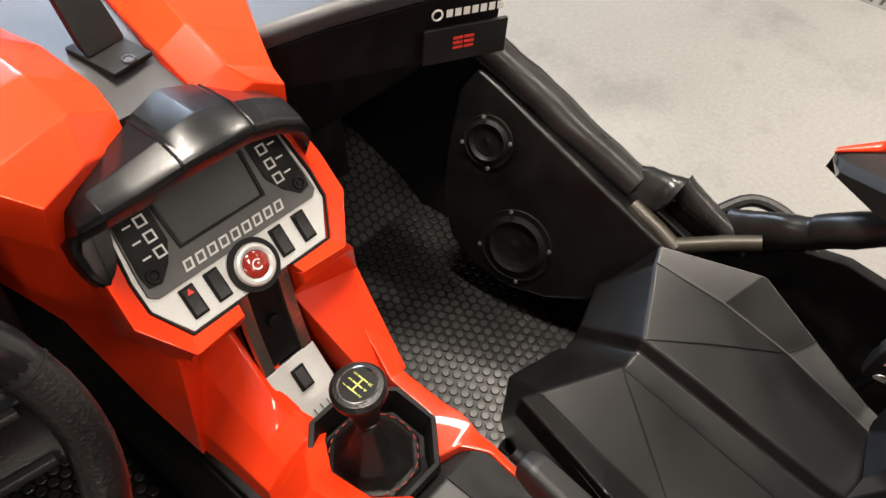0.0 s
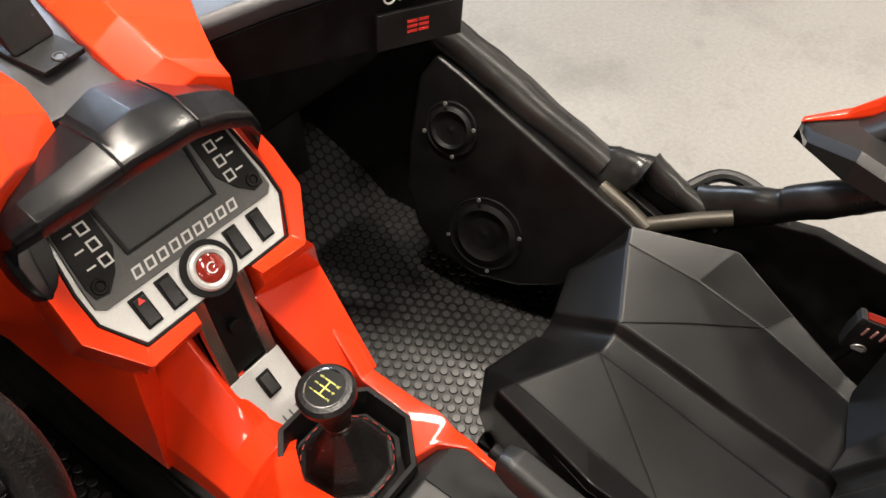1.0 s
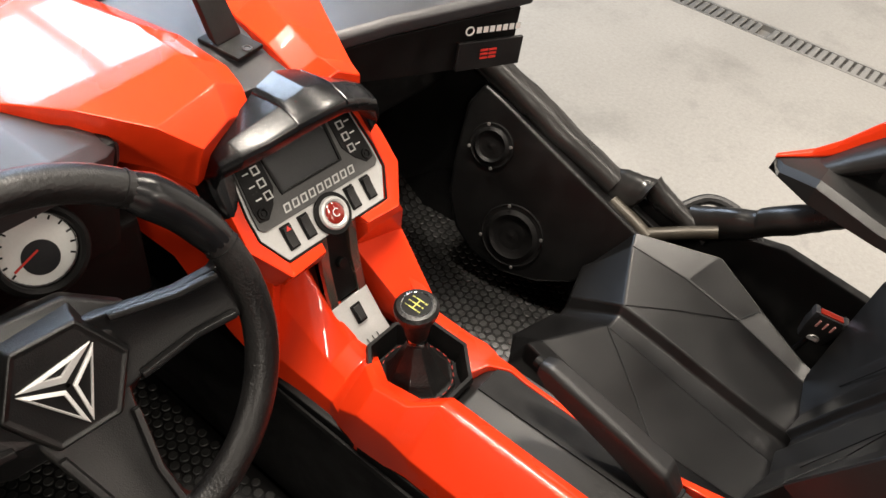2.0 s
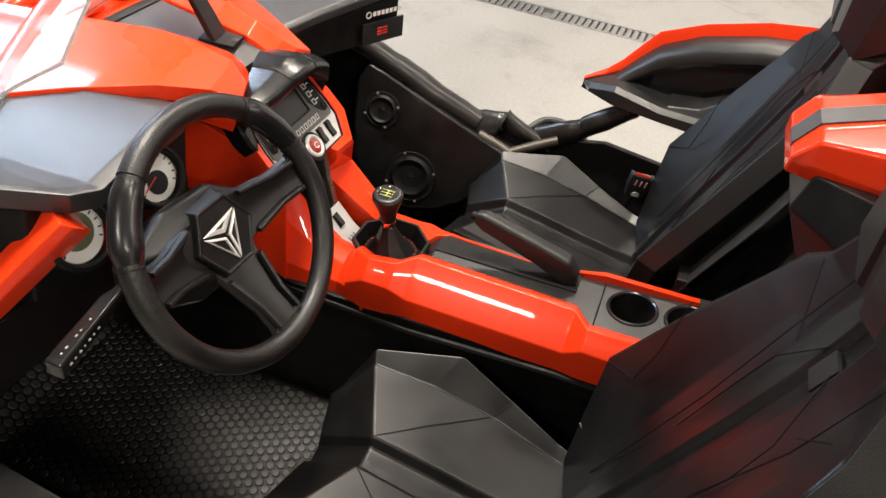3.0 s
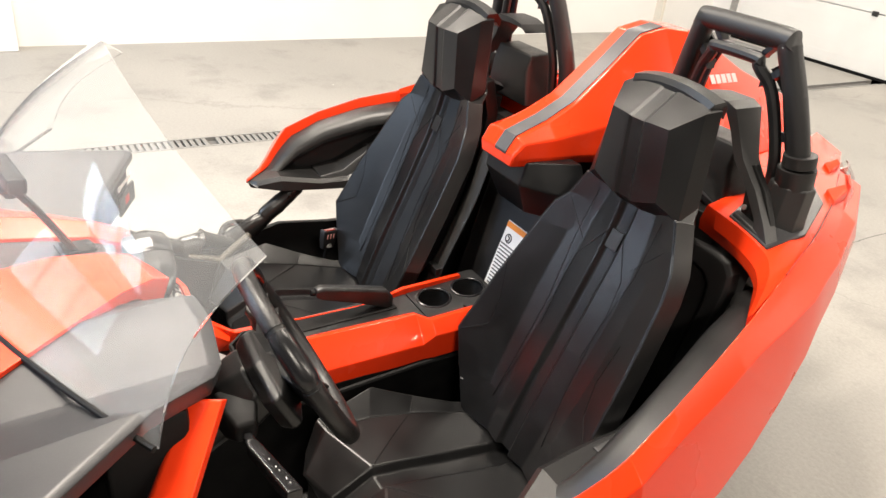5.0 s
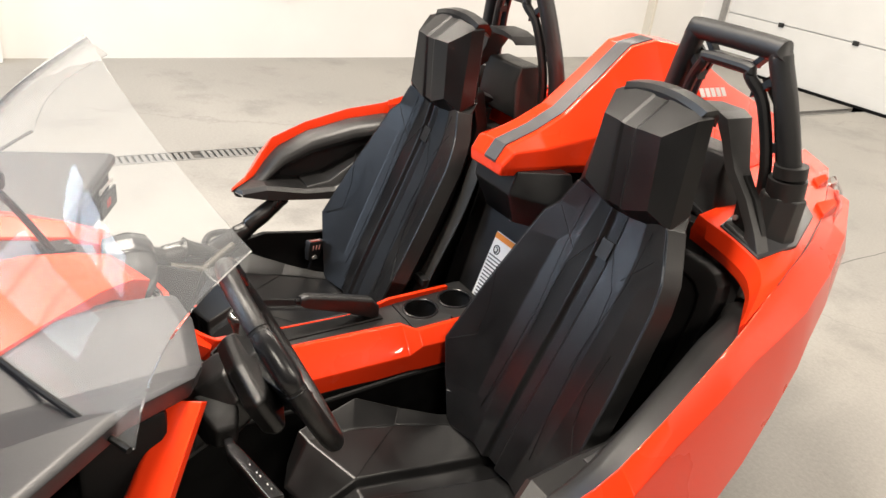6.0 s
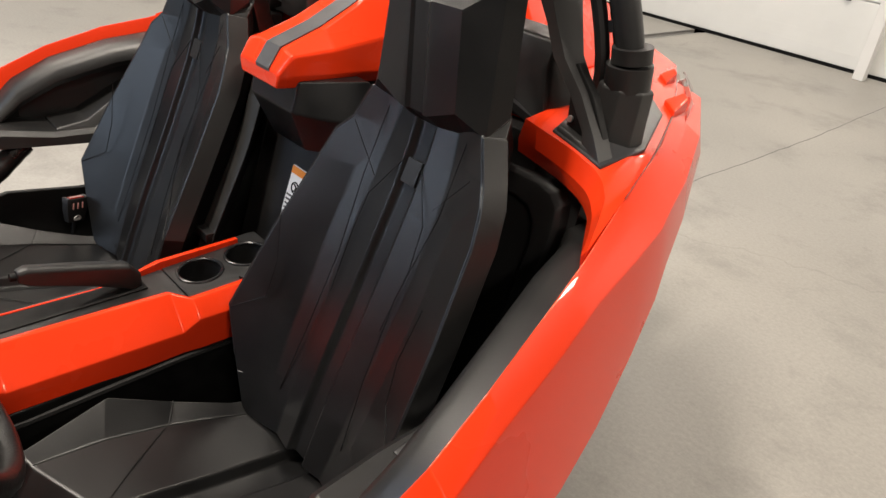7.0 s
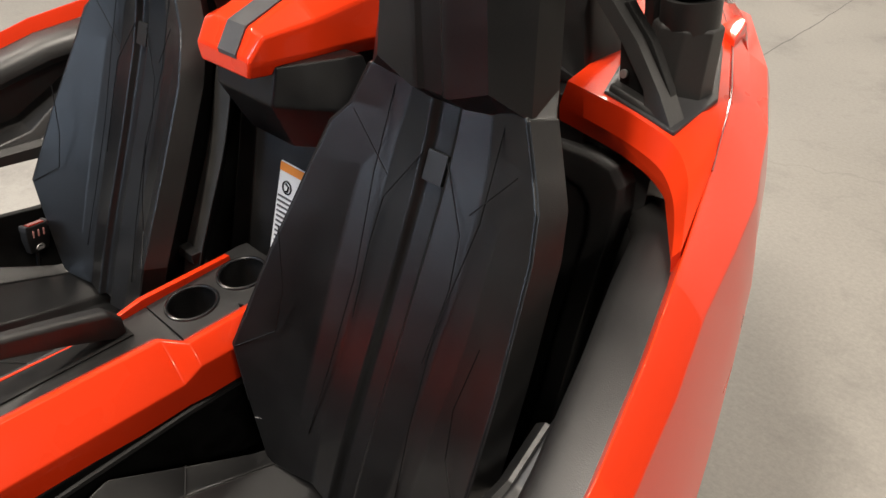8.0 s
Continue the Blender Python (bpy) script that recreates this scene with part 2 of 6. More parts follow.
X0, X1, Y0, Y1, ZC = ROOM_X0, ROOM_X1, ROOM_Y0, ROOM_Y1, ROOM_Z
GRATE_X, GRATE_W = 2.60, 0.062
floor = setting("floor", join(box(X0, GRATE_X - GRATE_W, Y0, Y1, -0.2, 0), box(GRATE_X + GRATE_W, X1, Y0, Y1, -0.2, 0),
                      box(GRATE_X - GRATE_W, GRATE_X + GRATE_W, Y0, Y1, -0.2, -0.06)), CONCRETE,
        "smooth grey concrete workshop floor with stains and fine cracks", "floor")
setting("wall_east", box(X1, X1 + 0.2, Y0 - 0.2, 0.75, -0.1, ZC), WALLPAINT, "white painted workshop wall", "wall")
# Unseen stretch past the pillar, dark only to keep reflections in the seats low
setting("wall_east_2", box(X1, X1 + 0.2, 0.75, Y1 + 0.2, -0.1, ZC), UNSEENWALL, "unseen wall past the pillar, darkened to dim seat reflections", "wall")
setting("wall_west", box(X0 - 0.2, X0, Y0 - 0.2, Y1 + 0.2, -0.1, ZC), UNSEENWALL, "unseen side wall, kept dark to cut bounce light", "wall")
# Unseen window, added to throw cool light on the seats and bulkhead
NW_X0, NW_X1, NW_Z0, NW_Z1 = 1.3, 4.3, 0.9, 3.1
setting("wall_north", join(box(X0, NW_X0, Y1, Y1 + 0.2, -0.1, ZC), box(NW_X1, X1, Y1, Y1 + 0.2, -0.1, ZC), box(NW_X0, NW_X1, Y1, Y1 + 0.2, -0.1, NW_Z0), box(NW_X0, NW_X1, Y1, Y1 + 0.2, NW_Z1, ZC)), UNSEENWALL, "unseen dark end wall with an opening for the added window", "wall")
setting("unseen_window", join(*[box(x - 0.03, x + 0.03, Y1 + 0.04, Y1 + 0.10, NW_Z0, NW_Z1) for x in (NW_X0 + 0.03, NW_X0 + 1.0, NW_X0 + 2.0, NW_X1 - 0.03)] + [box(NW_X0, NW_X1, Y1 + 0.04, Y1 + 0.10, z - 0.03, z + 0.03) for z in (NW_Z0 + 0.03, NW_Z1 - 0.03)]), STEEL, "unseen steel-framed window, added for cool light on the seats", "window")
area_lamp("added_window_light", pose((NW_X0 + NW_X1) / 2, Y1 + 0.15, (NW_Z0 + NW_Z1) / 2, -90), NW_X1 - NW_X0, NW_Z1 - NW_Z0, 105, (0.66, 0.80, 1.0))
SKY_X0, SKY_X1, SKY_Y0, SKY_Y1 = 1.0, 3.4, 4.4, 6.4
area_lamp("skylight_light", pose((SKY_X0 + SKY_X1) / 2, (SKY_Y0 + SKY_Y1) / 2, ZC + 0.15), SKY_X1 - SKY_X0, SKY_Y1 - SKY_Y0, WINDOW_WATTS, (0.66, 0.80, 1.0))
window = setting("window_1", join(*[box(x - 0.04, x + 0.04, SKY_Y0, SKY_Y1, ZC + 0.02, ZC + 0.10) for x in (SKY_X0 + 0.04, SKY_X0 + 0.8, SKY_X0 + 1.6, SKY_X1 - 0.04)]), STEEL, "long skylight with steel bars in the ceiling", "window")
DOOR_X0, DOOR_X1, DOOR_Z = 0.62, 4.42, 3.4
setting("wall_south", join(box(X0, DOOR_X0, Y0 - 0.2, Y0, -0.1, ZC), box(DOOR_X1, X1, Y0 - 0.2, Y0, -0.1, ZC),
                           box(DOOR_X0, DOOR_X1, Y0 - 0.2, Y0, DOOR_Z, ZC)), WALLPAINT, "white painted wall round the sectional door", "wall")
setting("ceiling", join(box(X0, SKY_X0, Y0, Y1, ZC, ZC + 0.2), box(SKY_X1, X1, Y0, Y1, ZC, ZC + 0.2), box(SKY_X0, SKY_X1, Y0, SKY_Y0, ZC, ZC + 0.2), box(SKY_X0, SKY_X1, SKY_Y1, Y1, ZC, ZC + 0.2)), CEILING, "unseen workshop ceiling, kept dark to cut bounce light", "ceiling")

# ---- the vehicle: places in metres, x to its right, y ahead, the floor at z 0 ----
car = tagged(new("three_wheeler"), "bright red open three-wheeler with black trim and two seats", "vehicle")
DX, PX, CX = -0.355, 0.355, -0.009


def both(name, make, mat, label=""):
    """A part and its mirror image across the middle of the vehicle."""
    return part(name, make(), mat, car, label), part(name, mirror(make()), mat, car, label)


def rod(a, b, r, n=10):
    return tube([a, b], r, n)


# ---- seats ----
def half_rings(rows, make):
    rings = []
    for row in rows:
        half = make(*row)
        rings.append([(-p[0], p[1], p[2]) for p in reversed(half)] + [tuple(p) for p in half])
    return rings


def seat_cushion():
    """Rows front to back; in each row channel, channel wall, ridge, crease, lip, side and underside of one half."""
    half = [
        [(0.006, 0.409, 0.345), (0.020, 0.409, 0.348), (0.026, 0.407, 0.376), (0.110, 0.428, 0.372), (0.158, 0.408, 0.385)],
        [(0.006, 0.318, 0.402), (0.020, 0.318, 0.403), (0.029, 0.318, 0.421), (0.146, 0.371, 0.440), (0.172, 0.382, 0.449)],
        [(0.006, 0.240, 0.388), (0.021, 0.240, 0.389), (0.030, 0.240, 0.408), (0.158, 0.262, 0.424), (0.212, 0.238, 0.461)],
        [(0.006, 0.150, 0.370), (0.022, 0.150, 0.371), (0.031, 0.150, 0.389), (0.160, 0.160, 0.400), (0.193, 0.137, 0.418)],
        [(0.006, 0.048, 0.352), (0.023, 0.048, 0.353), (0.033, 0.048, 0.371), (0.142, 0.048, 0.378), (0.166, 0.048, 0.392)],
        [(0.006, -0.06, 0.338), (0.024, -0.06, 0.339), (0.034, -0.06, 0.357), (0.115, -0.06, 0.366), (0.135, -0.06, 0.380)]]
    rings = []
    for row in half:
        e = row[-1]
        row = row + [(e[0] + 0.006, e[1] - 0.002, e[2] - 0.030), (e[0] - 0.012, e[1] - 0.01, 0.285)]
        rings.append([(-p[0], p[1], p[2]) for p in reversed(row)] + row)
    return bev(loft(rings), 0.0042, 3, 5)


def seat_back():
    """Down to up: height, place of the middle, half widths of middle and bolster, forward reach of the bolster."""
    rows = [(0.375, 0.022, 0.100, 0.150, 0.012), (0.470, -0.012, 0.110, 0.188, 0.040), (0.557, -0.046, 0.115, 0.222, 0.066),
            (0.700, -0.102, 0.120, 0.205, 0.050), (0.830, -0.150, 0.116, 0.182, 0.030), (0.880, -0.165, 0.112, 0.168, 0.024), (0.905, -0.172, 0.106, 0.148, 0.014),
            (0.962, -0.184, 0.092, 0.122, 0.014), (0.985, -0.200, 0.080, 0.104, 0.004)]
    return bev(loft(half_rings(rows, lambda z, y, um, ur, f: [
        (0.015, y - 0.012, z), (0.022, y, z), (um * 0.66, y - 0.007, z), (um, y + 0.002, z), (ur, y + f, z), (ur + 0.014, y + f - 0.038, z - 0.006), (ur - 0.075, y - 0.085, z)])), 0.0040, 3, 9)


def seat_head():
    """Four rings up the headrest; in each the half from the sunk middle band past the front crease to the side and the back."""
    rings = []
    for half in (
            [(0.014, -0.192, 0.935), (0.020, -0.190, 0.935), (0.030, -0.190, 0.935), (0.070, -0.195, 0.940), (0.104, -0.206, 0.936), (0.098, -0.236, 0.950), (0.070, -0.250, 0.950)],
            [(0.014, -0.157, 0.962), (0.020, -0.152, 0.962), (0.030, -0.151, 0.963), (0.085, -0.150, 0.985), (0.124, -0.177, 0.958), (0.127, -0.216, 0.985), (0.090, -0.246, 0.985)],
            [(0.014, -0.144, 1.117), (0.020, -0.141, 1.119), (0.028, -0.141, 1.120), (0.072, -0.148, 1.120), (0.102, -0.193, 1.155), (0.108, -0.226, 1.160), (0.070, -0.250, 1.160)],
            [(0.014, -0.212, 1.171), (0.020, -0.211, 1.173), (0.028, -0.211, 1.173), (0.066, -0.212, 1.170), (0.096, -0.216, 1.162), (0.098, -0.232, 1.160), (0.070, -0.250, 1.158)]):
        rings.append([(-p[0], p[1], p[2]) for p in reversed(half)] + half)
    return bev(loft(rings), 0.0048, 3, 8)


SEAT_LEAN = 0.030


def seam(points, parent, name="seam", r=0.0008, lean=0):
    return part(name, tube([(x - SEAT_LEAN * max(0.0, z - 0.52) if lean else x, y, z) for x, y, z in points], r, 5, 0), BLACK, parent)


def leaning(bm):
    """The upper part of a seat leans a little to the driver's side."""
    for v in bm.verts:
        v.co.x -= SEAT_LEAN * max(0.0, v.co.z - 0.52)
    return bm


def make_seat(x):
    shell = loft([[(-w, y, z), (w, y, z), (w - 0.02, y - 0.05, z), (-w + 0.02, y - 0.05, z)]
                  for z, y, w in [(0.36, -0.07, 0.12), (0.56, -0.16, 0.125), (0.75, -0.235, 0.105), (0.9, -0.27, 0.080), (0.99, -0.255, 0.06)]])
    seat = part("seat", bev(leaning(shell), 0.008), PLASTIC, car, "black moulded seat shell")
    seat.location = (x, 0, 0)
    part("seat_cushion", seat_cushion(), VINYL, seat, "black faceted vinyl seat cushion with a centre groove")
    back = part("backrest", leaning(seat_back()), VINYL, seat, "tall black faceted vinyl backrest with sewn seams")
    head = part("headrest", leaning(seat_head()), VINYL, seat, "black angular headrest with a raised centre band")
    rows = [(0.470, -0.012, 0.188, 0.040), (0.557, -0.046, 0.222, 0.066), (0.700, -0.102, 0.205, 0.050), (0.830, -0.150, 0.182, 0.030), (0.880, -0.165, 0.168, 0.024), (0.905, -0.172, 0.148, 0.014), (0.962, -0.184, 0.122, 0.014)]
    for k in (-1, 1):
        band = loft([[(k * (ur + 0.0025), y + f - 0.001, z), (k * (ur + 0.0155), y + f - 0.038, z - 0.006), (k * (ur + 0.010), y + f - 0.040, z - 0.006), (k * (ur - 0.004), y + f - 0.006, z)] for z, y, ur, f in rows])
        # Edge strip in the rail pad's grey, paler than the seat vinyl
        part("bolster_edge", bev(leaning(band), 0.0012, 1, 25), RAILPAD, seat, "grey edge strip of the bolster, paler than the seat")
    part("seat_base", bev(box(-0.17, 0.17, -0.05, 0.40, 0.2, 0.30), 0.01), BLACK, seat)
    cap = loft(half_rings([(-0.206, 1.170, 0.094), (-0.212, 1.180, 0.099), (-0.238, 1.183, 0.100), (-0.256, 1.168, 0.094)], lambda y, z, u: [
        (0.0, y, z + 0.005), (u * 0.35, y, z + 0.0035), (u * 0.7, y, z - 0.002), (u, y, z - 0.010), (u - 0.002, y, z - 0.030)]))
    part("headrest_cap", bev(leaning(cap), 0.002), VINYL, seat)
    return seat


for sx in (DX, PX):
    seat = make_seat(sx)
    for k in (-1, 1):
        # seams of the cushion
        seam([(k * 0.030, 0.317, 0.4215), (k * 0.090, 0.246, 0.4165), (k * 0.158, 0.166, 0.4025)], seat)
        seam([(k * 0.146, 0.370, 0.4405), (k * 0.157, 0.262, 0.4245), (k * 0.159, 0.160, 0.4010), (k * 0.141, 0.048, 0.3790), (k * 0.115, -0.050, 0.3680)], seat)
        seam([(k * 0.159, 0.163, 0.4020), (k * 0.193, 0.139, 0.4190)], seat)
        seam([(k * 0.168, 0.384, 0.4370), (k * 0.216, 0.238, 0.4480), (k * 0.197, 0.137, 0.4050), (k * 0.170, 0.048, 0.3790)], seat)
        # seams of the backrest
        seam([(k * 0.087, -0.1825, 0.945), (k * 0.090, -0.145, 0.830), (k * 0.075, -0.095, 0.700), (k * 0.080, -0.045, 0.560), (k * 0.090, -0.006, 0.450)], seat, lean=1)
        seam([(k * 0.020, -0.1640, 0.878), (k * 0.066, -0.139, 0.806), (k * 0.072, -0.118, 0.740), (k * 0.066, -0.080, 0.640)], seat, lean=1)
        seam([(k * 0.217, 0.018, 0.556), (k * 0.166, -0.020, 0.592), (k * 0.160, -0.036, 0.660), (k * 0.178, -0.052, 0.752)], seat, lean=1)
        seam([(k * 0.070, -0.1505, 0.832), (k * 0.132, -0.1510, 0.904)], seat, lean=1)
    tab = slab([(-0.016, -0.1600, 0.845), (0.016, -0.1600, 0.845), (0.016, -0.1725, 0.882), (-0.016, -0.1725, 0.882)], (0, -0.006, -0.002))
    tab.transform(Matrix.Translation((0, 0.0035, 0)))
    part("logo_tab", bev(leaning(tab), 0.001), RAILPAD, seat, "small smooth grey emblem tab")

# ---- tub ----
part("floor_pan", bev(box(-0.66, 0.66, -0.35, 1.25, 0.14, 0.175), 0.01), BLACK, car, "black floor pan")
part("firewall", bev(box(-0.66, 0.66, 1.15, 1.20, 0.175, 0.80), 0.01), BLACK, car)
part("rear_bulkhead", slab([(-0.60, -0.20, 0.17), (0.60, -0.20, 0.17), (0.555, -0.345, 0.885), (-0.555, -0.345, 0.885)], (0, -0.04, 0)), PADGREY, car, "black moulded bulkhead behind the seats")


def bulkhead_pad():
    """Raised panel of the bulkhead with a rounded corner, a broad chamfer and a sunk middle."""
    outline = [(-0.15, 0.30), (-0.15, 0.872), (-0.495, 0.872), (-0.523, 0.866), (-0.541, 0.848), (-0.547, 0.815), (-0.540, 0.70), (-0.530, 0.30)]
    mid = Vector((-0.345, 0.59))
    rings = []
    for inset, out in ((0.0, -0.004), (0.006, 0.014), (0.012, 0.020), (0.036, 0.026), (0.041, 0.026), (0.046, 0.020)):
        ring = []
        for x, z in outline:
            x, z = x - math.copysign(inset, x - mid.x), z - math.copysign(inset, z - mid.y)
            ring.append((x, -0.20 - (z - 0.17) * 0.203 + out, z))
        rings.append(ring)
    return bev(loft(rings), 0.002, 2, 12)


both("bulkhead_panel", bulkhead_pad, PADGREY, "black raised moulded panel behind the seat")


def door_wall():
    """Back of the arm-rest pocket and the cockpit side behind the seat."""
    rings = []
    for y, x, zt, zb in [(0.13, -0.700, 0.66, 0.60), (0.10, -0.715, 0.70, 0.60), (0.0, -0.705, 0.745, 0.59), (-0.12, -0.675, 0.78, 0.55), (-0.18, -0.655, 0.80, 0.30), (-0.34, -0.60, 0.81, 0.20)]:
        rings.append([(x, y, zt), (x, y, zb), (x - 0.010, y, zb), (x - 0.010, y, zt)])
    return loft(rings)


both("door_panel", door_wall, PLASTIC, "black inner side panel")


def tub_side():
    rings = []
    for y, x, zt in [(0.98, -0.60, 0.50), (0.36, -0.63, 0.44), (0.16, -0.655, 0.470), (0.0, -0.655, 0.452), (-0.20, -0.62, 0.47)]:
        rings.append([(x, y, zt), (x + 0.05, y, 0.175), (x + 0.03, y, 0.175), (x - 0.035, y, zt - 0.01)])
    return bev(loft(rings), 0.004)


both("tub_side", tub_side, BLACK, "black side of the tub")


# rubber mats with a field of round studs
def mat_studs(x0, x1, y0, y1, z, rise, y_rise):
    verts, faces = [], []
    step, r, n = 0.0186, 0.0074, 12
    rows = int((y1 - y0) / (step * 0.866))
    for j in range(rows):
        y = y0 + (j + 0.5) * step * 0.866
        for i in range(int((x1 - x0) / step)):
            x = x0 + (i + 0.5 + 0.5 * (j % 2)) * step
            if x > x1 - r:
                continue
            h = z + max(0.0, y - y_rise) * rise
            b = len(verts)
            for rr, dz in ((r, 0.0), (r * 0.94, 0.0018), (r * 0.84, 0.0022)):
                for k in range(n):
                    t = 2 * math.pi * k / n
                    yy = y + rr * math.sin(t)
                    verts.append((x + rr * math.cos(t), yy, h + dz + (yy - y) * (rise if y > y_rise else 0)))
            for q in (0, n):
                for k in range(n):
                    faces.append((b + q + k, b + q + (k + 1) % n, b + q + n + (k + 1) % n, b + q + n + k))
            faces.append(tuple(b + 2 * n + k for k in range(n)))
    me = bpy.data.meshes.new("studs")
    me.from_pydata(verts, [], faces)
    me.materials.append(STUD)
    me.polygons.foreach_set("use_smooth", [len(p.vertices) == 4 for p in me.polygons])
    return me


def rubber_mat(x0, x1, y0, y1, y_rise, label):
    z, rise = 0.192, 0.55
    base = loft([[(x0, y, h), (x1, y, h), (x1, y, h - 0.016), (x0, y, h - 0.016)] for y, h in [(y0, z), (y_rise, z), (y1, z + (y1 - y_rise) * rise)]])
    ob = tagged(part("rubber_mat", bev(base, 0.003), RUBBER), label, "mat", "rubber mats")
    st = new("studs", mat_studs(x0 + 0.004, x1 - 0.004, y0 + 0.004, y1 - 0.004, z, rise, y_rise))
    st.parent = ob
    tagged(st, kind="stuff")
    return ob


STUD = material("mat_studs", (0.010, 0.010, 0.0097), (0.015, 0.0148, 0.0142), (0.34, 0.42), spec=1.0, scale=25, bump=0.15, bump_scale=900)
rubber_mat(-0.50, -0.125, 0.36, 1.12, 0.98, "black rubber floor mat with round studs before a seat")
rubber_mat(0.125, 0.583, 0.36, 1.10, 0.86, "black rubber floor mat with round studs before a seat")


# ---- console ----
def console_red():
    """Front to back: the upper edge, the crease half way down and the lower edge, with flat faces between them."""
    rings = []
    for y, xl, zt, xc, zc, zb in [(0.640, -0.046, 0.640, -0.112, 0.520, 0.486), (0.600, -0.046, 0.600, -0.106, 0.495, 0.458), (0.560, -0.045, 0.557, -0.103, 0.489, 0.451), (0.525, -0.045, 0.525, -0.102, 0.486, 0.449), (0.498, -0.045, 0.514, -0.102, 0.486, 0.447), (0.478, -0.066, 0.540, -0.105, 0.489, 0.447), (0.445, -0.088, 0.549, -0.109, 0.489, 0.447), (0.398, -0.082, 0.552, -0.107, 0.484, 0.448),
                                  (0.368, -0.058, 0.560, -0.103, 0.484, 0.449), (0.09, -0.060, 0.562, -0.103, 0.496, 0.466),
                                  (0.062, -0.088, 0.557, -0.108, 0.499, 0.468), (-0.12, -0.088, 0.566, -0.112, 0.508, 0.476)]:
        if y > 0.49:
            bx, bz = xl + (xc - xl) * 0.45 - 0.0062, zt + (zc - zt) * 0.45 + 0.0038
        else:
            bx, bz = xc - 0.005, max(zc + 0.008, zt - (xl - xc + 0.005) * 1.13)
        rings.append([(xl, y, zt), ((xl + bx) / 2 - 0.0011, y, (zt + bz) / 2 + 0.0010), (bx, y, bz), (min(xc, bx) - 0.001, y, zc), (xc - 0.006, y, zb), (xc + 0.03, y, zb), (xl + 0.028, y, zt - 0.012), (xl + 0.010, y, zt - 0.001)])
    return bev(loft(rings), 0.0022, 2, 15)


part("console_side", console_red(), RED, car, "glossy red console side panel with a raised bulge")


def console_rail():
    """The slim red rail on the passenger's side."""
    rings = []
    for y, x, z, w in [(0.60, 0.094, 0.605, 0.024), (0.53, 0.080, 0.565, 0.024), (0.475, 0.064, 0.537, 0.020), (0.415, 0.064, 0.535, 0.022), (0.395, 0.057, 0.535, 0.042), (0.380, 0.048, 0.534, 0.056), (0.370, 0.060, 0.533, 0.026), (0.345, 0.066, 0.534, 0.012),
                       (0.320, 0.062, 0.535, 0.010), (0.175, 0.058, 0.538, 0.010), (0.11, 0.066, 0.543, 0.012), (0.06, 0.064, 0.558, 0.016), (-0.10, 0.060, 0.568, 0.016)]:
        rings.append([(x - w / 2, y, z), (x + w / 2, y, z - 0.004), (x + w / 2 + 0.012, y, z - 0.075), (x - w / 2, y, z - 0.075)])
    return bev(loft(rings), 0.003, 2, 12)


part("console_rail", console_rail(), RED, car, "slim glossy red rail along the console")
core = []
for y, z, w in [(0.60, 0.50, 0.07), (0.50, 0.49, 0.075), (0.40, 0.505, 0.075), (0.36, 0.528, 0.072), (0.09, 0.536, 0.072), (0.056, 0.542, 0.075), (0.055, 0.46, 0.075), (-0.26, 0.46, 0.075)]:
    core.append([(-w, y, z), (w, y, z), (w, y, 0.17), (-w, y, 0.17)])
part("console_core", bev(loft(core), 0.003), PLASTIC, car, "black textured console between the seats")


def cup_plate(y0, y1, cy, r=0.040, n=32):
    """A piece of the console's top with a round hole."""
    top = lambda y: 0.5425 + (0.055 - y) * 0.10
    outer, inner = [], []
    for k in range(n):
        t = 2 * math.pi * (k + 0.5) / n
        c, q = math.cos(t), math.sin(t)
        m = min(0.075 / max(abs(c), 1e-6), ((y1 - cy) if q > 0 else (cy - y0)) / max(abs(q), 1e-6))
        outer.append((0.006 + c * m if abs(c * m) < 0.0749 else math.copysign(0.075, c), cy + q * m))
        inner.append((0.006 + c * r, cy + q * r))
    return loft([[(x, y, top(y) - 0.02) for x, y in outer], [(x, y, top(y)) for x, y in outer], [(x, y, top(y)) for x, y in inner], [(x, y, top(y) - 0.075) for x, y in inner],
                 [(0.006 + (x - 0.006) * 0.02, cy + (y - cy) * 0.02, top(cy) - 0.077) for x, y in inner]], cap=False)


for y0, y1, cy in ((-0.0445, 0.055, 0.003), (-0.145, -0.0445, -0.092)):
    part("console_top", cup_plate(y0, y1, cy), PLASTIC, car, "black console top with a deep cup hole")
part("console_base", bev(loft([[(-0.108 - d, y, 0.17), (0.095 + d, y, 0.17), (0.09 + d, y, z), (-0.108 - d, y, z)]
                               for y, z, d in [(1.1, 0.50, 0.02), (0.6, 0.46, 0.01), (0.1, 0.47, 0.0), (-0.26, 0.48, 0.0)]]), 0.006), BLACK, car, "black tunnel under the console")
part("console_lip", tube([(-0.116, 0.62, 0.446), (-0.112, 0.35, 0.439), (-0.110, 0.1, 0.457), (-0.114, -0.1, 0.466)], 0.007, 8), BLACK, car)

# rims of the cup holders
for y in (0.003, -0.092):
    part("cup_holder", torus(facing((0.006, y, 0.5425 + (0.055 - y) * 0.10), (0, 0.1, 1.0), (0, 1, 0)), 0.0405, 0.0035, 36, 8), GLOSSBLACK, car, "round cup holder with a satin black rim")

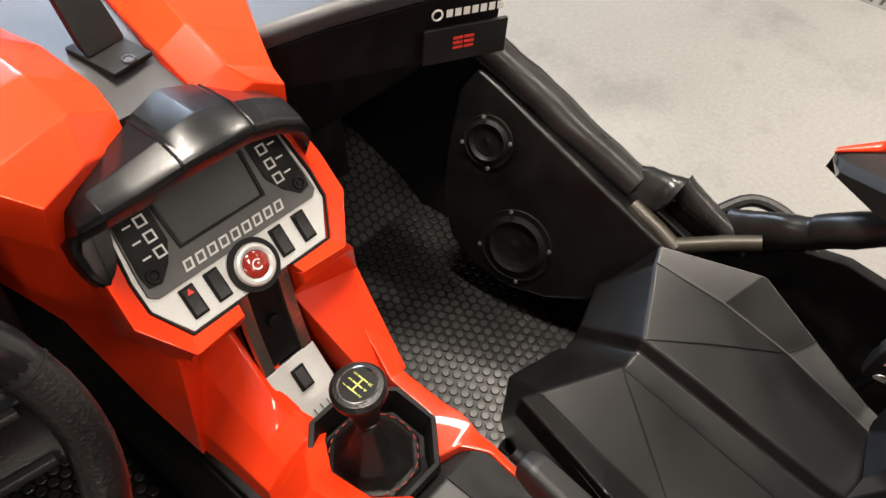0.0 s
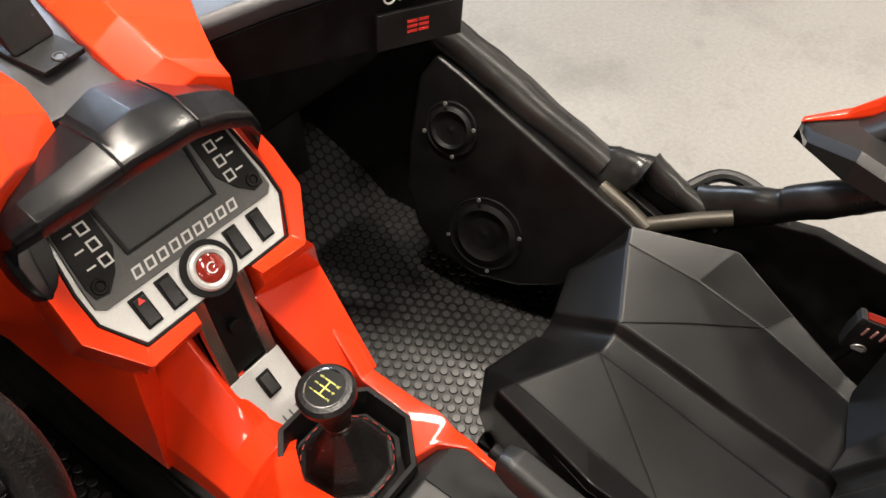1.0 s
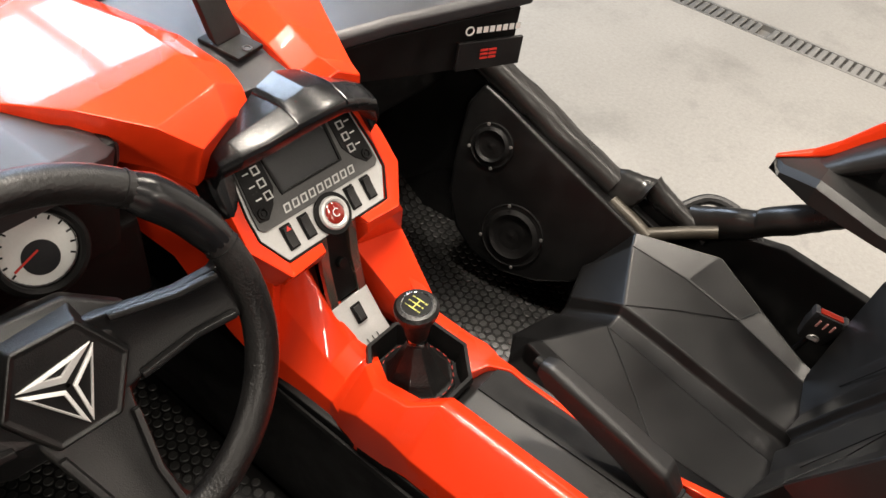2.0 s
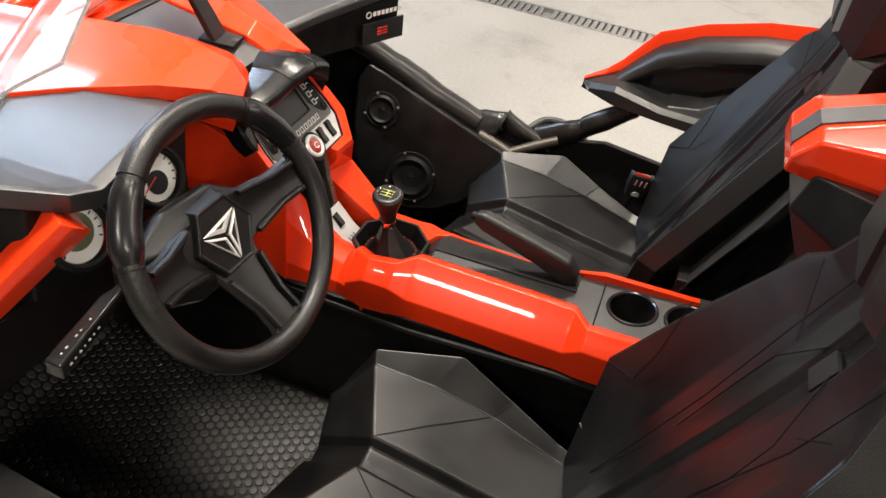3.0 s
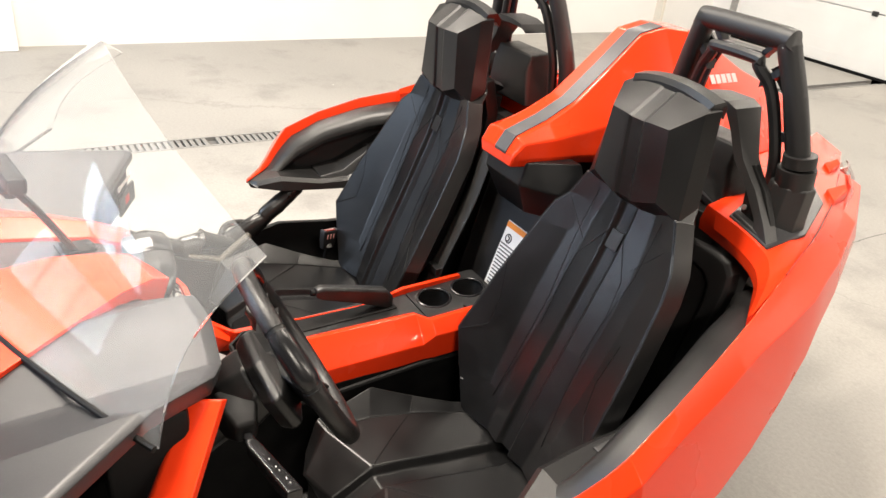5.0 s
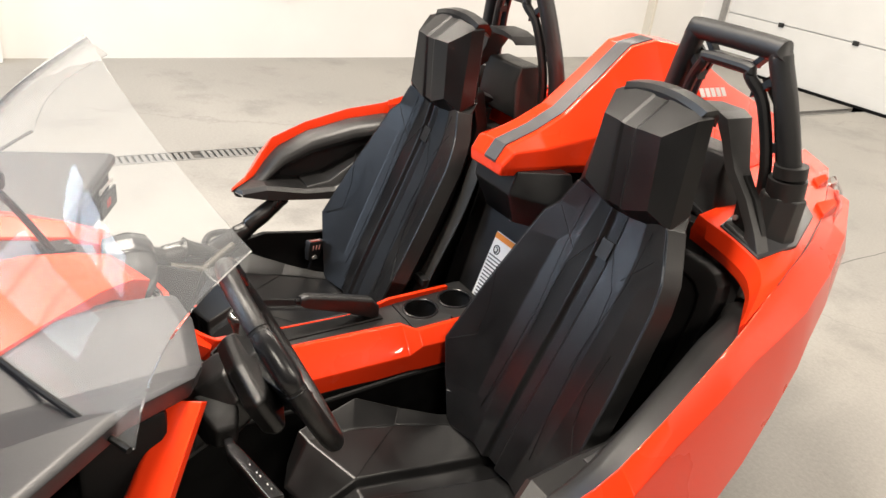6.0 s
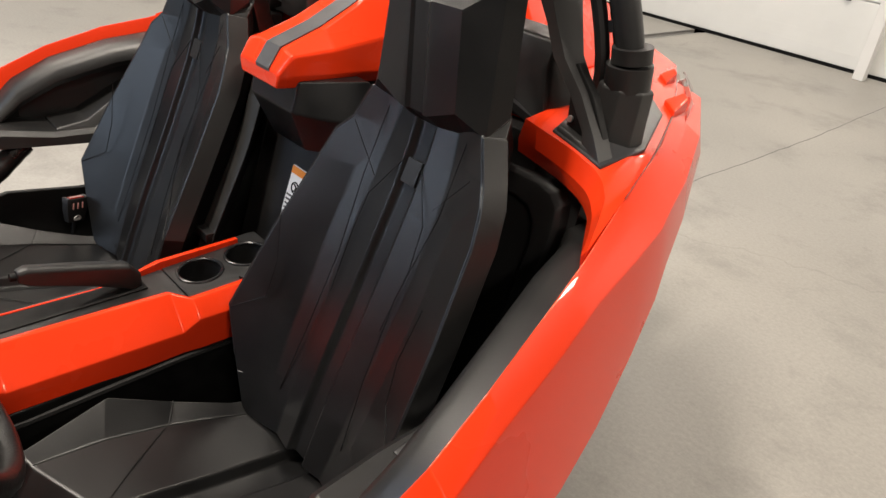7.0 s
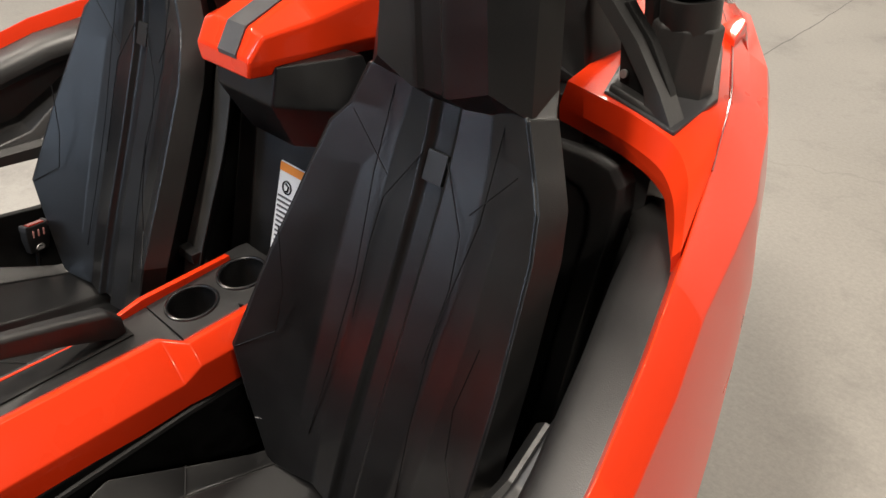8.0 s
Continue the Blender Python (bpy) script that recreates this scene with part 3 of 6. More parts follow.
# hand brake
brake = part("hand_brake", bev(loft([[(0.036 - w, y, z - h), (0.036 + w, y, z - h), (0.036 + w, y, z), (0.036 - w * 0.5, y, z + 0.006), (0.036 - w, y, z)]
                                     for y, z, w, h in [(0.300, 0.618, 0.012, 0.016), (0.285, 0.622, 0.014, 0.028), (0.19, 0.600, 0.016, 0.036), (0.125, 0.583, 0.017, 0.045), (0.105, 0.560, 0.012, 0.04)]]), 0.004), PLASTIC, car,
             "black hand brake lever")
part("release_button", disc(facing((0.036, 0.298, 0.610), (0, 1, 0.15)), 0.007, 0.012, 14, 0.002), BLACK, brake)
part("brake_slot", bev(slab([(0.012, 0.36, 0.5275), (0.060, 0.36, 0.5275), (0.060, 0.10, 0.5365), (0.012, 0.10, 0.5365)], (0, 0, 0.003)), 0.001), BLACK, car)

# gear lever, boot and its plate
BOOT = Vector((-0.012, 0.436, 0.508))
octo = lambda r, y, z: [(BOOT.x + r * math.cos(math.pi / 8 + math.pi * k / 4), BOOT.y + y + r * math.sin(math.pi / 8 + math.pi * k / 4), z) for k in range(8)]
part("boot_well", loft([octo(0.071, 0, 0.530), octo(0.069, 0, 0.5385), octo(0.064, 0, 0.5385), octo(0.057, 0, 0.505), octo(0.002, 0, 0.504)], cap=False), BLACK, car, "black eight-sided well round the gear lever")
boot = part("gear_boot", bev(loft([octo(0.052, 0, 0.507), octo(0.050, 0, 0.514), octo(0.043, 0.0, 0.516), octo(0.033, 0.002, 0.528), octo(0.020, 0.006, 0.552), octo(0.012, 0.008, 0.570)]), 0.002), LEATHER, car,
            "black leather gear boot with red stitching")
STITCH = material("red_thread", (0.25, 0.02, 0.015), (0.32, 0.03, 0.02), (0.6, 0.7))
for k in range(26):
    t = k / 26 * 2 * math.pi
    a = BOOT + Vector((0.0455 * math.cos(t), 0.0455 * math.sin(t), 0.0085))
    b = BOOT + Vector((0.0455 * math.cos(t + 0.13), 0.0455 * math.sin(t + 0.13), 0.0085))
    part("stitch", rod(a, b, 0.0007, 5), STITCH, boot)
KNOB = Vector((-0.020, 0.447, 0.641))
LEAN = (KNOB - Vector((-0.012, 0.444, 0.57))).normalized()
KM = facing(KNOB, LEAN, (0, 1, 0))
ring = lambda r, z: [KM @ Vector((r * math.cos(2 * math.pi * k / 24), r * math.sin(2 * math.pi * k / 24), z)) for k in range(24)]
knob = part("gear_knob", loft([ring(0.0115, -0.072), ring(0.0125, -0.060), ring(0.0145, -0.052), ring(0.0165, -0.036), ring(0.0225, -0.020), ring(0.0265, -0.010),
                               ring(0.0268, -0.003), ring(0.0235, 0.001), ring(0.0195, 0.002), ring(0.019, 0.0005), ring(0.001, 0.0010)]), LEATHER, car, "black leather gear knob with red stitches")
part("collar", loft([ring(0.0125, -0.070), ring(0.0128, -0.066), ring(0.0128, -0.058), ring(0.012, -0.056)]), CHROME, knob, "chrome collar")
part("cap_ring", torus(KM @ pose(0, 0, 0.0015), 0.0185, 0.0012, 28, 6), CHROME, knob)
part("cap", disc(KM @ pose(0, 0, 0.0008), 0.0175, 0.0007, 28), BLACK, knob, "dark cap with a yellow shift pattern")
bars = [box(-0.0086 + 0.0072 * i - 0.0006, -0.0086 + 0.0072 * i + 0.0006, -0.006, 0.006, 0, 0.0004) for i in range(3)] + [box(-0.0086, 0.0058, -0.0006, 0.0006, 0, 0.0004)]
pat = join(*bars)
pat.transform(KM @ pose(0.0014, 0, 0.0018))
part("shift_pattern", pat, YELLOW, knob)
for i, ch in enumerate(("1", "3", "5", "2", "4", "R")):
    lettering("shift_mark", ch, KM @ pose(-0.0072 + 0.0072 * (i % 3), 0.0092 if i < 3 else -0.0092, 0.0018), 0.0052, YELLOW, knob, depth=0.0002)

# ---- centre dash panel: u across, v up its slope, d proud of it ----
PO, PV, PN_ = Vector((CX, 0.606, 0.692)), Vector((0, 0.68, 0.733)), Vector((0, -0.733, 0.68))


def on_panel(u, v, d=0.0):
    return PO + Vector((u, 0, 0)) + PV * v + PN_ * d


def panel_plate(outline, d0, d1, w=0.0):
    bm = slab([on_panel(u, v, d0) for u, v in outline], PN_ * (d1 - d0))
    return bev(bm, w) if w else bm


sym = lambda pts: pts + [(-u, v) for u, v in reversed(pts)]
part("dash_panel", panel_plate(sym([(0.030, -0.036), (0.080, -0.036), (0.101, 0.000), (0.101, 0.028), (0.092, 0.100)]), -0.03, 0.0, 0.001), SILVER, car, "silver painted dash panel")
part("display_plate", panel_plate(sym([(0.030, 0.006), (0.090, 0.006), (0.097, 0.012), (0.096, 0.030), (0.088, 0.100)]), 0.0, 0.003, 0.001), DARKGREY, car, "dark grey plate round the display")
screen = part("display", panel_plate([(-0.047, 0.0355), (0.043, 0.0355), (0.046, 0.095), (-0.050, 0.095)], 0.003, 0.0036), SCREEN, car, "switched-off dark display")
part("display_edge", join(panel_plate([(-0.050, 0.033), (0.046, 0.033), (0.046, 0.0355), (-0.050, 0.0355)], 0.003, 0.0055),
                          panel_plate([(0.043, 0.0355), (0.0465, 0.0355), (0.0495, 0.095), (0.046, 0.095)], 0.003, 0.0055),
                          panel_plate([(-0.047, 0.0355), (-0.0505, 0.0355), (-0.0535, 0.095), (-0.050, 0.095)], 0.003, 0.0055)), BLACK, screen)
for i in range(9):
    u = -0.052 + 0.0130 * i
    o = [(u - 0.0052, 0.0125), (u + 0.0042, 0.0125), (u + 0.0062, 0.0225), (u - 0.0032, 0.0225)]
    q = [(u - 0.0032, 0.0143), (u + 0.0024, 0.0143), (u + 0.0040, 0.0207), (u - 0.0016, 0.0207)]
    frame_bar = join(*[panel_plate([o[a], o[(a + 1) % 4], q[(a + 1) % 4], q[a]], 0.003, 0.0036) for a in range(4)])
    part("name_bar", frame_bar, SILVER, car)
for k in (-1, 1):
    pod_plate = part("button_plate", panel_plate([(k * 0.053, 0.100), (k * 0.055, 0.046), (k * 0.066, 0.028), (k * 0.080, 0.016), (k * 0.092, 0.018), (k * 0.0935, 0.030), (k * 0.087, 0.100)], 0.003, 0.0048, 0.0008), BLACK, car,
                     "black plate with square push buttons")
    for v in (0.0405, 0.0560, 0.0715):
        u = k * 0.0668
        part("push_button", join(*[panel_plate(p, 0.0048, 0.0062) for p in (
            [(u - 0.005, v - 0.005), (u + 0.005, v - 0.005), (u + 0.005, v - 0.0034), (u - 0.005, v - 0.0034)],
            [(u - 0.005, v + 0.0034), (u + 0.005, v + 0.0034), (u + 0.005, v + 0.005), (u - 0.005, v + 0.005)],
            [(u - 0.005, v - 0.0034), (u - 0.0034, v - 0.0034), (u - 0.0034, v + 0.0034), (u - 0.005, v + 0.0034)],
            [(u + 0.0034, v - 0.0034), (u + 0.005, v - 0.0034), (u + 0.005, v + 0.0034), (u + 0.0034, v + 0.0034)])]), SILVER, pod_plate, "square button with a silver rim")
        part("legend", panel_plate([(u + k * 0.0085, v + 0.000), (u + k * 0.0165, v + 0.000), (u + k * 0.0165, v + 0.0016), (u + k * 0.0085, v + 0.0016)], 0.0048, 0.0051), WHITE, pod_plate)
    part("socket", join(torus(facing(on_panel(k * 0.0835, 0.0253, 0.005), PN_, PV), 0.0055, 0.0016, 20, 6), disc(facing(on_panel(k * 0.0835, 0.0253, 0.004), PN_, PV), 0.0025, 0.002, 12)), BLACK, pod_plate)
for u in (-0.0655, -0.0390, 0.0370, 0.0655):
    sw = part("rocker_switch", panel_plate([(u - 0.0078, -0.028), (u + 0.0078, -0.028), (u + 0.0078, 0.0025), (u - 0.0078, 0.0025)], 0.0, 0.002, 0.0015), BLACK, car, "black rocker switch")
    rk = slab([on_panel(u - 0.0058, -0.0255, 0.002), on_panel(u - 0.0058, -0.0255, 0.0045), on_panel(u - 0.0058, -0.0125, 0.0035), on_panel(u - 0.0058, 0.0, 0.0065), on_panel(u - 0.0058, 0.0, 0.002)], (0.0116, 0, 0))
    part("rocker", bev(rk, 0.001), PLASTIC, sw)
    if u < -0.05:
        part("warning_mark", panel_plate([(u - 0.0034, -0.0055), (u + 0.0034, -0.0055), (u, 0.0005)], 0.0058, 0.0066), REDPRINT, sw, "red triangle")
start = part("start_button", join(disc(facing(on_panel(0, -0.0165, 0.0), PN_, PV), 0.0265, 0.004, 36, 0.001)), BLACK, car, "round start button with silver ring and red dome")
part("button_ring", join(torus(facing(on_panel(0, -0.0165, 0.0045), PN_, PV), 0.0170, 0.0040, 36, 8)), SILVER, start, "silver ring")
dm = facing(on_panel(0, -0.0165, 0.004), PN_, PV)
part("button_dome", loft([[dm @ Vector((r * math.cos(2 * math.pi * k / 24), r * math.sin(2 * math.pi * k / 24), h)) for k in range(24)] for r, h in [(0.0135, 0.001), (0.0132, 0.0032), (0.011, 0.0048), (0.006, 0.0056), (0.001, 0.0058)]]),
     GLOSSRED, start, "clear red dome")
arc = [dm @ Vector((0.0048 * math.cos(t), 0.0048 * math.sin(t), 0.0062)) for t in np.linspace(0.6, 5.4, 12)]
part("button_mark", tube(arc, 0.0007, 5), WHITE, start)

# column with two silver strips, a black channel and the lower switch plate
COL = [(0.590, 0.660), (0.582, 0.613), (0.565, 0.556)]
part("column_channel", bev(loft([[(CX - 0.032, y - 0.000, z), (CX + 0.030, y - 0.000, z), (CX + 0.030, y + 0.05, z - 0.01), (CX - 0.032, y + 0.05, z - 0.01)] for y, z in COL]), 0.001), BLACK, car, "black channel under the start button")
for x in (CX - 0.0255, CX + 0.0240):
    part("column_strip", bev(loft([[(x - 0.0065, y - 0.006, z), (x + 0.0065, y - 0.006, z), (x + 0.0065, y + 0.01, z), (x - 0.0065, y + 0.01, z)] for y, z in COL]), 0.001), TINTEDMETAL, car, "metal strip, tinted for the dark red it reflects")
part("column_knob", join(disc(facing((CX, 0.580, 0.609), (0, -1, 0.3)), 0.0075, 0.008, 16, 0.002)), BLACK, car, "small round black knob")
plate = part("switch_plate", bev(loft([[(CX - w, y, z), (CX + w, y, z), (CX + w, y + 0.02, z - 0.03), (CX - w, y + 0.02, z - 0.03)] for y, z, w in [(0.560, 0.559, 0.0325), (0.528, 0.523, 0.0325), (0.496, 0.500, 0.031), (0.488, 0.485, 0.03)]]), 0.002), SILVER, car,
             "silver plate with a small switch and an engraved shift pattern")
sm = facing((CX, 0.5435, 0.5405), (0, -0.75, 0.66))
b2 = box(-0.0085, 0.0085, -0.0135, 0.0135, 0, 0.003, 0.0015)
b2.transform(sm)
psw = part("plate_switch", b2, BLACK, plate, "small black switch")
b3 = box(-0.0058, 0.0058, -0.0105, 0.0105, 0.003, 0.006, 0.0015)
b3.transform(sm @ pose(0, 0, 0, -7))
part("rocker", b3, PLASTIC, psw)
hm = facing((CX, 0.512, 0.5125), (0, -0.58, 0.81))
pat = join(*[box(-0.009 + 0.009 * i - 0.0005, -0.009 + 0.009 * i + 0.0005, -0.007, 0.007, 0, 0.0009) for i in range(3)] + [box(-0.009, 0.009, -0.0005, 0.0005, 0, 0.0009)])
pat.transform(hm)
part("engraved_pattern", pat, DARKGREY, plate)


# red surround of the panel and the wedge below it
def surround(k):
    """One side of the red frame, from the lower middle up to the visor."""
    inner = [(0.033, -0.038), (0.083, -0.038), (0.1035, 0.000), (0.1035, 0.030), (0.096, 0.085)]
    outer = [(0.036, -0.050), (0.091, -0.054), (0.1225, -0.004), (0.1205, 0.040), (0.112, 0.085)]
    rings = []
    for (a, b), (c, d) in zip(inner, outer):
        rings.append([on_panel(k * a, b, 0.003), on_panel(k * c, d, 0.008), on_panel(k * (c + 0.004), d - 0.006, -0.035), on_panel(k * a, b, -0.03)])
    return bev(loft(rings), 0.002, 2, 15)


for k in (-1, 1):
    part("panel_surround", surround(k), RED, car, "glossy red frame of the dash panel")
    part("panel_gasket", tube([on_panel(k * u, v, 0.002) for u, v in [(0.032, -0.037), (0.082, -0.037), (0.1022, 0.000), (0.1022, 0.030), (0.094, 0.085)]], 0.0016, 6), BLACK, car)


def wedge():
    """Flat red face between the panel's lower edge, the column and the console on the passenger's side."""
    rings = []
    for v, d, ui, uo in [(-0.050, 0.006, 0.035, 0.094), (-0.062, -0.004, 0.036, 0.104)]:
        a, b = on_panel(ui, v, d), on_panel(uo, v, d)
        rings.append([a, b, b + Vector((0, 0.05, -0.03)), a + Vector((0, 0.05, -0.03))])
    for y, z, zi, ui, uo in [(0.575, 0.597, 0.606, 0.036, 0.116), (0.475, 0.528, 0.525, 0.052, 0.090)]:
        a, b = Vector((CX + ui, y + 0.016, zi)), Vector((CX + uo, y, z))
        rings.append([a, b, b + Vector((0.004, 0.05, -0.07)), a + Vector((0, 0.06, -0.06))])
    return bev(loft(rings), 0.002, 2, 12)


part("console_wedge", wedge(), RED, car, "glossy red faceted panel under the dash")
part("panel_lip", bev(loft([[on_panel(-u, v, d) for v, d in ((-0.046, 0.006), (-0.052, 0.004), (-0.060, -0.016), (-0.046, -0.03))] for u in (0.035, 0.064, 0.094)]), 0.0015), RED, car)


def side_cheek():
    """Red concave cheek on the driver's side, behind the wheel."""
    rings = []
    for y, x0, z0, x1, z1 in [(0.590, -0.106, 0.660, -0.116, 0.458), (0.655, -0.128, 0.725, -0.130, 0.512), (0.72, -0.150, 0.765, -0.150, 0.615), (0.82, -0.200, 0.79, -0.200, 0.70)]:
        rings.append([(x0, y, z0), (x1, y, z1), (x1 + 0.03, y + 0.02, z1), (x0 + 0.03, y + 0.02, z0)])
    return bev(loft(rings), 0.003, 2, 15)


part("dash_cheek", side_cheek(), RED, car, "glossy red cheek beside the dash panel")
cheek_r = mirror(side_cheek())
cheek_r.transform(Matrix.Translation((2 * CX, 0, 0)))
part("dash_cheek", cheek_r, BLACK, car, "black cheek beside the dash panel")

# visor over the display
VIS = [(-0.124, 0.646, 0.752, 0.660, 0.772, 0.670, 0.780), (-0.120, 0.636, 0.782, 0.652, 0.796, 0.668, 0.797), (-0.104, 0.620, 0.797, 0.644, 0.809, 0.666, 0.803), (-0.075, 0.612, 0.804, 0.640, 0.818, 0.670, 0.812), (-0.036, 0.609, 0.810, 0.640, 0.825, 0.684, 0.820), (-0.030, 0.608, 0.812, 0.640, 0.828, 0.686, 0.824), (0.000, 0.605, 0.815, 0.640, 0.833, 0.692, 0.830),
       (0.030, 0.608, 0.812, 0.640, 0.828, 0.686, 0.824), (0.036, 0.609, 0.810, 0.640, 0.825, 0.684, 0.820), (0.063, 0.611, 0.801, 0.640, 0.816, 0.674, 0.806), (0.090, 0.612, 0.787, 0.640, 0.802, 0.668, 0.795), (0.103, 0.618, 0.764, 0.642, 0.782, 0.664, 0.780), (0.107, 0.634, 0.730, 0.650, 0.750, 0.668, 0.765)]
rings = []
for u, yl, zl, ym, zm, yb, zb in VIS:
    x = CX + u
    rings.append([(x, yl, zl), (x, yl + 0.002, zl + 0.006), (x, yl + 0.010, zl + 0.010), (x, ym, zm), (x, yb, zb), (x, yb, zb - 0.03), (x, yl + 0.02, zl - 0.016), (x, yl + 0.003, zl - 0.012)])
part("visor", bev(loft(rings), 0.0015, 1, 20), GLOSSBLACK, car, "smooth black visor over the display", 50)
for u, yl, zl, ym, zm, yb, zb in (VIS[4], VIS[8]):
    x = CX + u
    part("visor_crease", tube([(x, yl, zl + 0.001), (x, yl + 0.002, zl + 0.0065), (x, yl + 0.010, zl + 0.0105), (x, ym, zm + 0.0005), (x, yb, zb + 0.0005)], 0.0014, 6), GLOSSBLACK, car)


def visor_leg():
    """The visor runs down beside the display on the driver's side."""
    rings = []
    for v, uo, ui, d in [(0.098, -0.122, -0.088, 0.020), (0.085, -0.126, -0.090, 0.018), (0.070, -0.128, -0.094, 0.015), (0.055, -0.127, -0.099, 0.012), (0.044, -0.124, -0.106, 0.010), (0.038, -0.120, -0.113, 0.007)]:
        um = (uo + ui) / 2
        rings.append([on_panel(uo, v, -0.02), on_panel(uo, v, d * 0.6), on_panel(uo * 0.7 + um * 0.3, v, d), on_panel(um, v, d), on_panel(ui, v, d * 0.35), on_panel(ui, v, -0.002)])
    return bev(loft(rings), 0.0012, 2, 25)


part("visor_leg", visor_leg(), GLOSSBLACK, car, "smooth black leg of the visor beside the display", 50)


# red dash pieces beside the centre cover
def dash_piece(k):
    rings = []
    if k < 0:
        for row in ([(0.041, 0.681, 0.802), (0.090, 0.658, 0.822), (0.137, 0.637, 0.820)], [(0.036, 0.700, 0.822), (0.078, 0.690, 0.846), (0.166, 0.668, 0.842)], [(0.034, 0.725, 0.833), (0.080, 0.742, 0.858), (0.215, 0.722, 0.856)], [(0.038, 0.80, 0.840), (0.085, 0.81, 0.866), (0.285, 0.80, 0.860)], [(0.070, 0.95, 0.842), (0.13, 0.95, 0.872), (0.40, 0.95, 0.850)]):
            top = [Vector((CX - u, y, z)) for u, y, z in row]
            rings.append(top + [top[2] + Vector((0, 0.02, -0.06)), top[0] + Vector((0, 0.02, -0.05))])
    for y, ui, zi, um, zm, uo, zo in [(0.672, 0.045, 0.798, 0.085, 0.806, 0.112, 0.796), (0.690, 0.034, 0.812, 0.070, 0.822, 0.114, 0.805), (0.735, 0.032, 0.832, 0.065, 0.848, 0.135, 0.815), (0.80, 0.040, 0.838, 0.075, 0.860, 0.17, 0.822),
                                      (0.95, 0.070, 0.842, 0.12, 0.868, 0.27, 0.822), (1.30, 0.12, 0.845, 0.20, 0.872, 0.42, 0.80)]:
        x = lambda u: CX + k * u
        if k < 0 and y < 1.0:
            continue
        rings.append([(x(ui), y, zi), (x(um), y, zm), (x(uo), y - 0.012, zo), (x(uo), y - 0.012, zo - 0.05), (x(ui), y, zi - 0.05)])
    return bev(loft(rings), 0.002, 2, 5)


for k in (-1, 1):
    part("dash_top", dash_piece(k), RED, car, "glossy red faceted dash top")
rings = []
for y, z, w in [(0.700, 0.812, 0.036), (0.76, 0.826, 0.034), (0.80, 0.832, 0.042), (0.93, 0.836, 0.068)]:
    rings.append([(CX - w, y, z), (CX + w, y, z), (CX + w, y, z - 0.06), (CX - w, y, z - 0.06)])
part("centre_cover", bev(loft(rings), 0.002), GREYPLASTIC, car, "dark grey textured cover on the dash")

# mirror mount on the cover
mount = part("mirror_mount", join(box(-0.022, 0.022, -0.030, 0.030, 0, 0.006, 0.002)), BLACK, car, "black mount for the rear-view mirror")
mount.matrix_local = pose(-0.006, 0.765, 0.828, 4, 0, 10)
part("post", bev(loft([[(-w, y, z), (w, y, z), (w * 0.9, y + 0.016, z + 0.004), (-w * 0.9, y + 0.016, z + 0.004)] for y, z, w in [(0.0, 0.006, 0.022), (0.024, 0.045, 0.020), (0.050, 0.085, 0.019), (0.078, 0.122, 0.018)]]), 0.003), BLACK, mount)
part("ball_joint", tube([(0, 0.090, 0.112), (0, 0.092, 0.126), (0, 0.094, 0.140)], [0.010, 0.017, 0.010], 14, 3), BLACK, mount)
part("mirror_head", bev(box(-0.062, 0.062, 0.078, 0.108, 0.136, 0.166), 0.008), BLACK, mount)
for y in (-0.02, 0.018):
    part("bolt", join(torus(pose(0, y - 0.004, 0.0065), 0.005, 0.0015, 16, 6), disc(pose(0, y - 0.004, 0.005), 0.0035, 0.002, 6)), PLASTIC, mount)


# ---- driver's instrument cowl, gauges, wheel ----
def cowl():
    rings = []
    for x, y, z, yf, zf in [(-0.165, 0.735, 0.800, 0.95, 0.826), (-0.225, 0.672, 0.832, 0.95, 0.832), (-0.285, 0.628, 0.866, 0.97, 0.836), (-0.36, 0.622, 0.868, 1.0, 0.835), (-0.440, 0.630, 0.845, 1.02, 0.825), (-0.472, 0.648, 0.850, 1.03, 0.826), (-0.53, 0.735, 0.868, 1.05, 0.83), (-0.62, 0.86, 0.85, 1.08, 0.82)]:
        rings.append([(x, y, z), (x, y + 0.02, z + 0.003), (x, yf, zf), (x, yf, zf - 0.04), (x, y + 0.025, z - 0.030), (x, y + 0.008, z - 0.030)])
    return bev(loft(rings), 0.003, 2, 14)


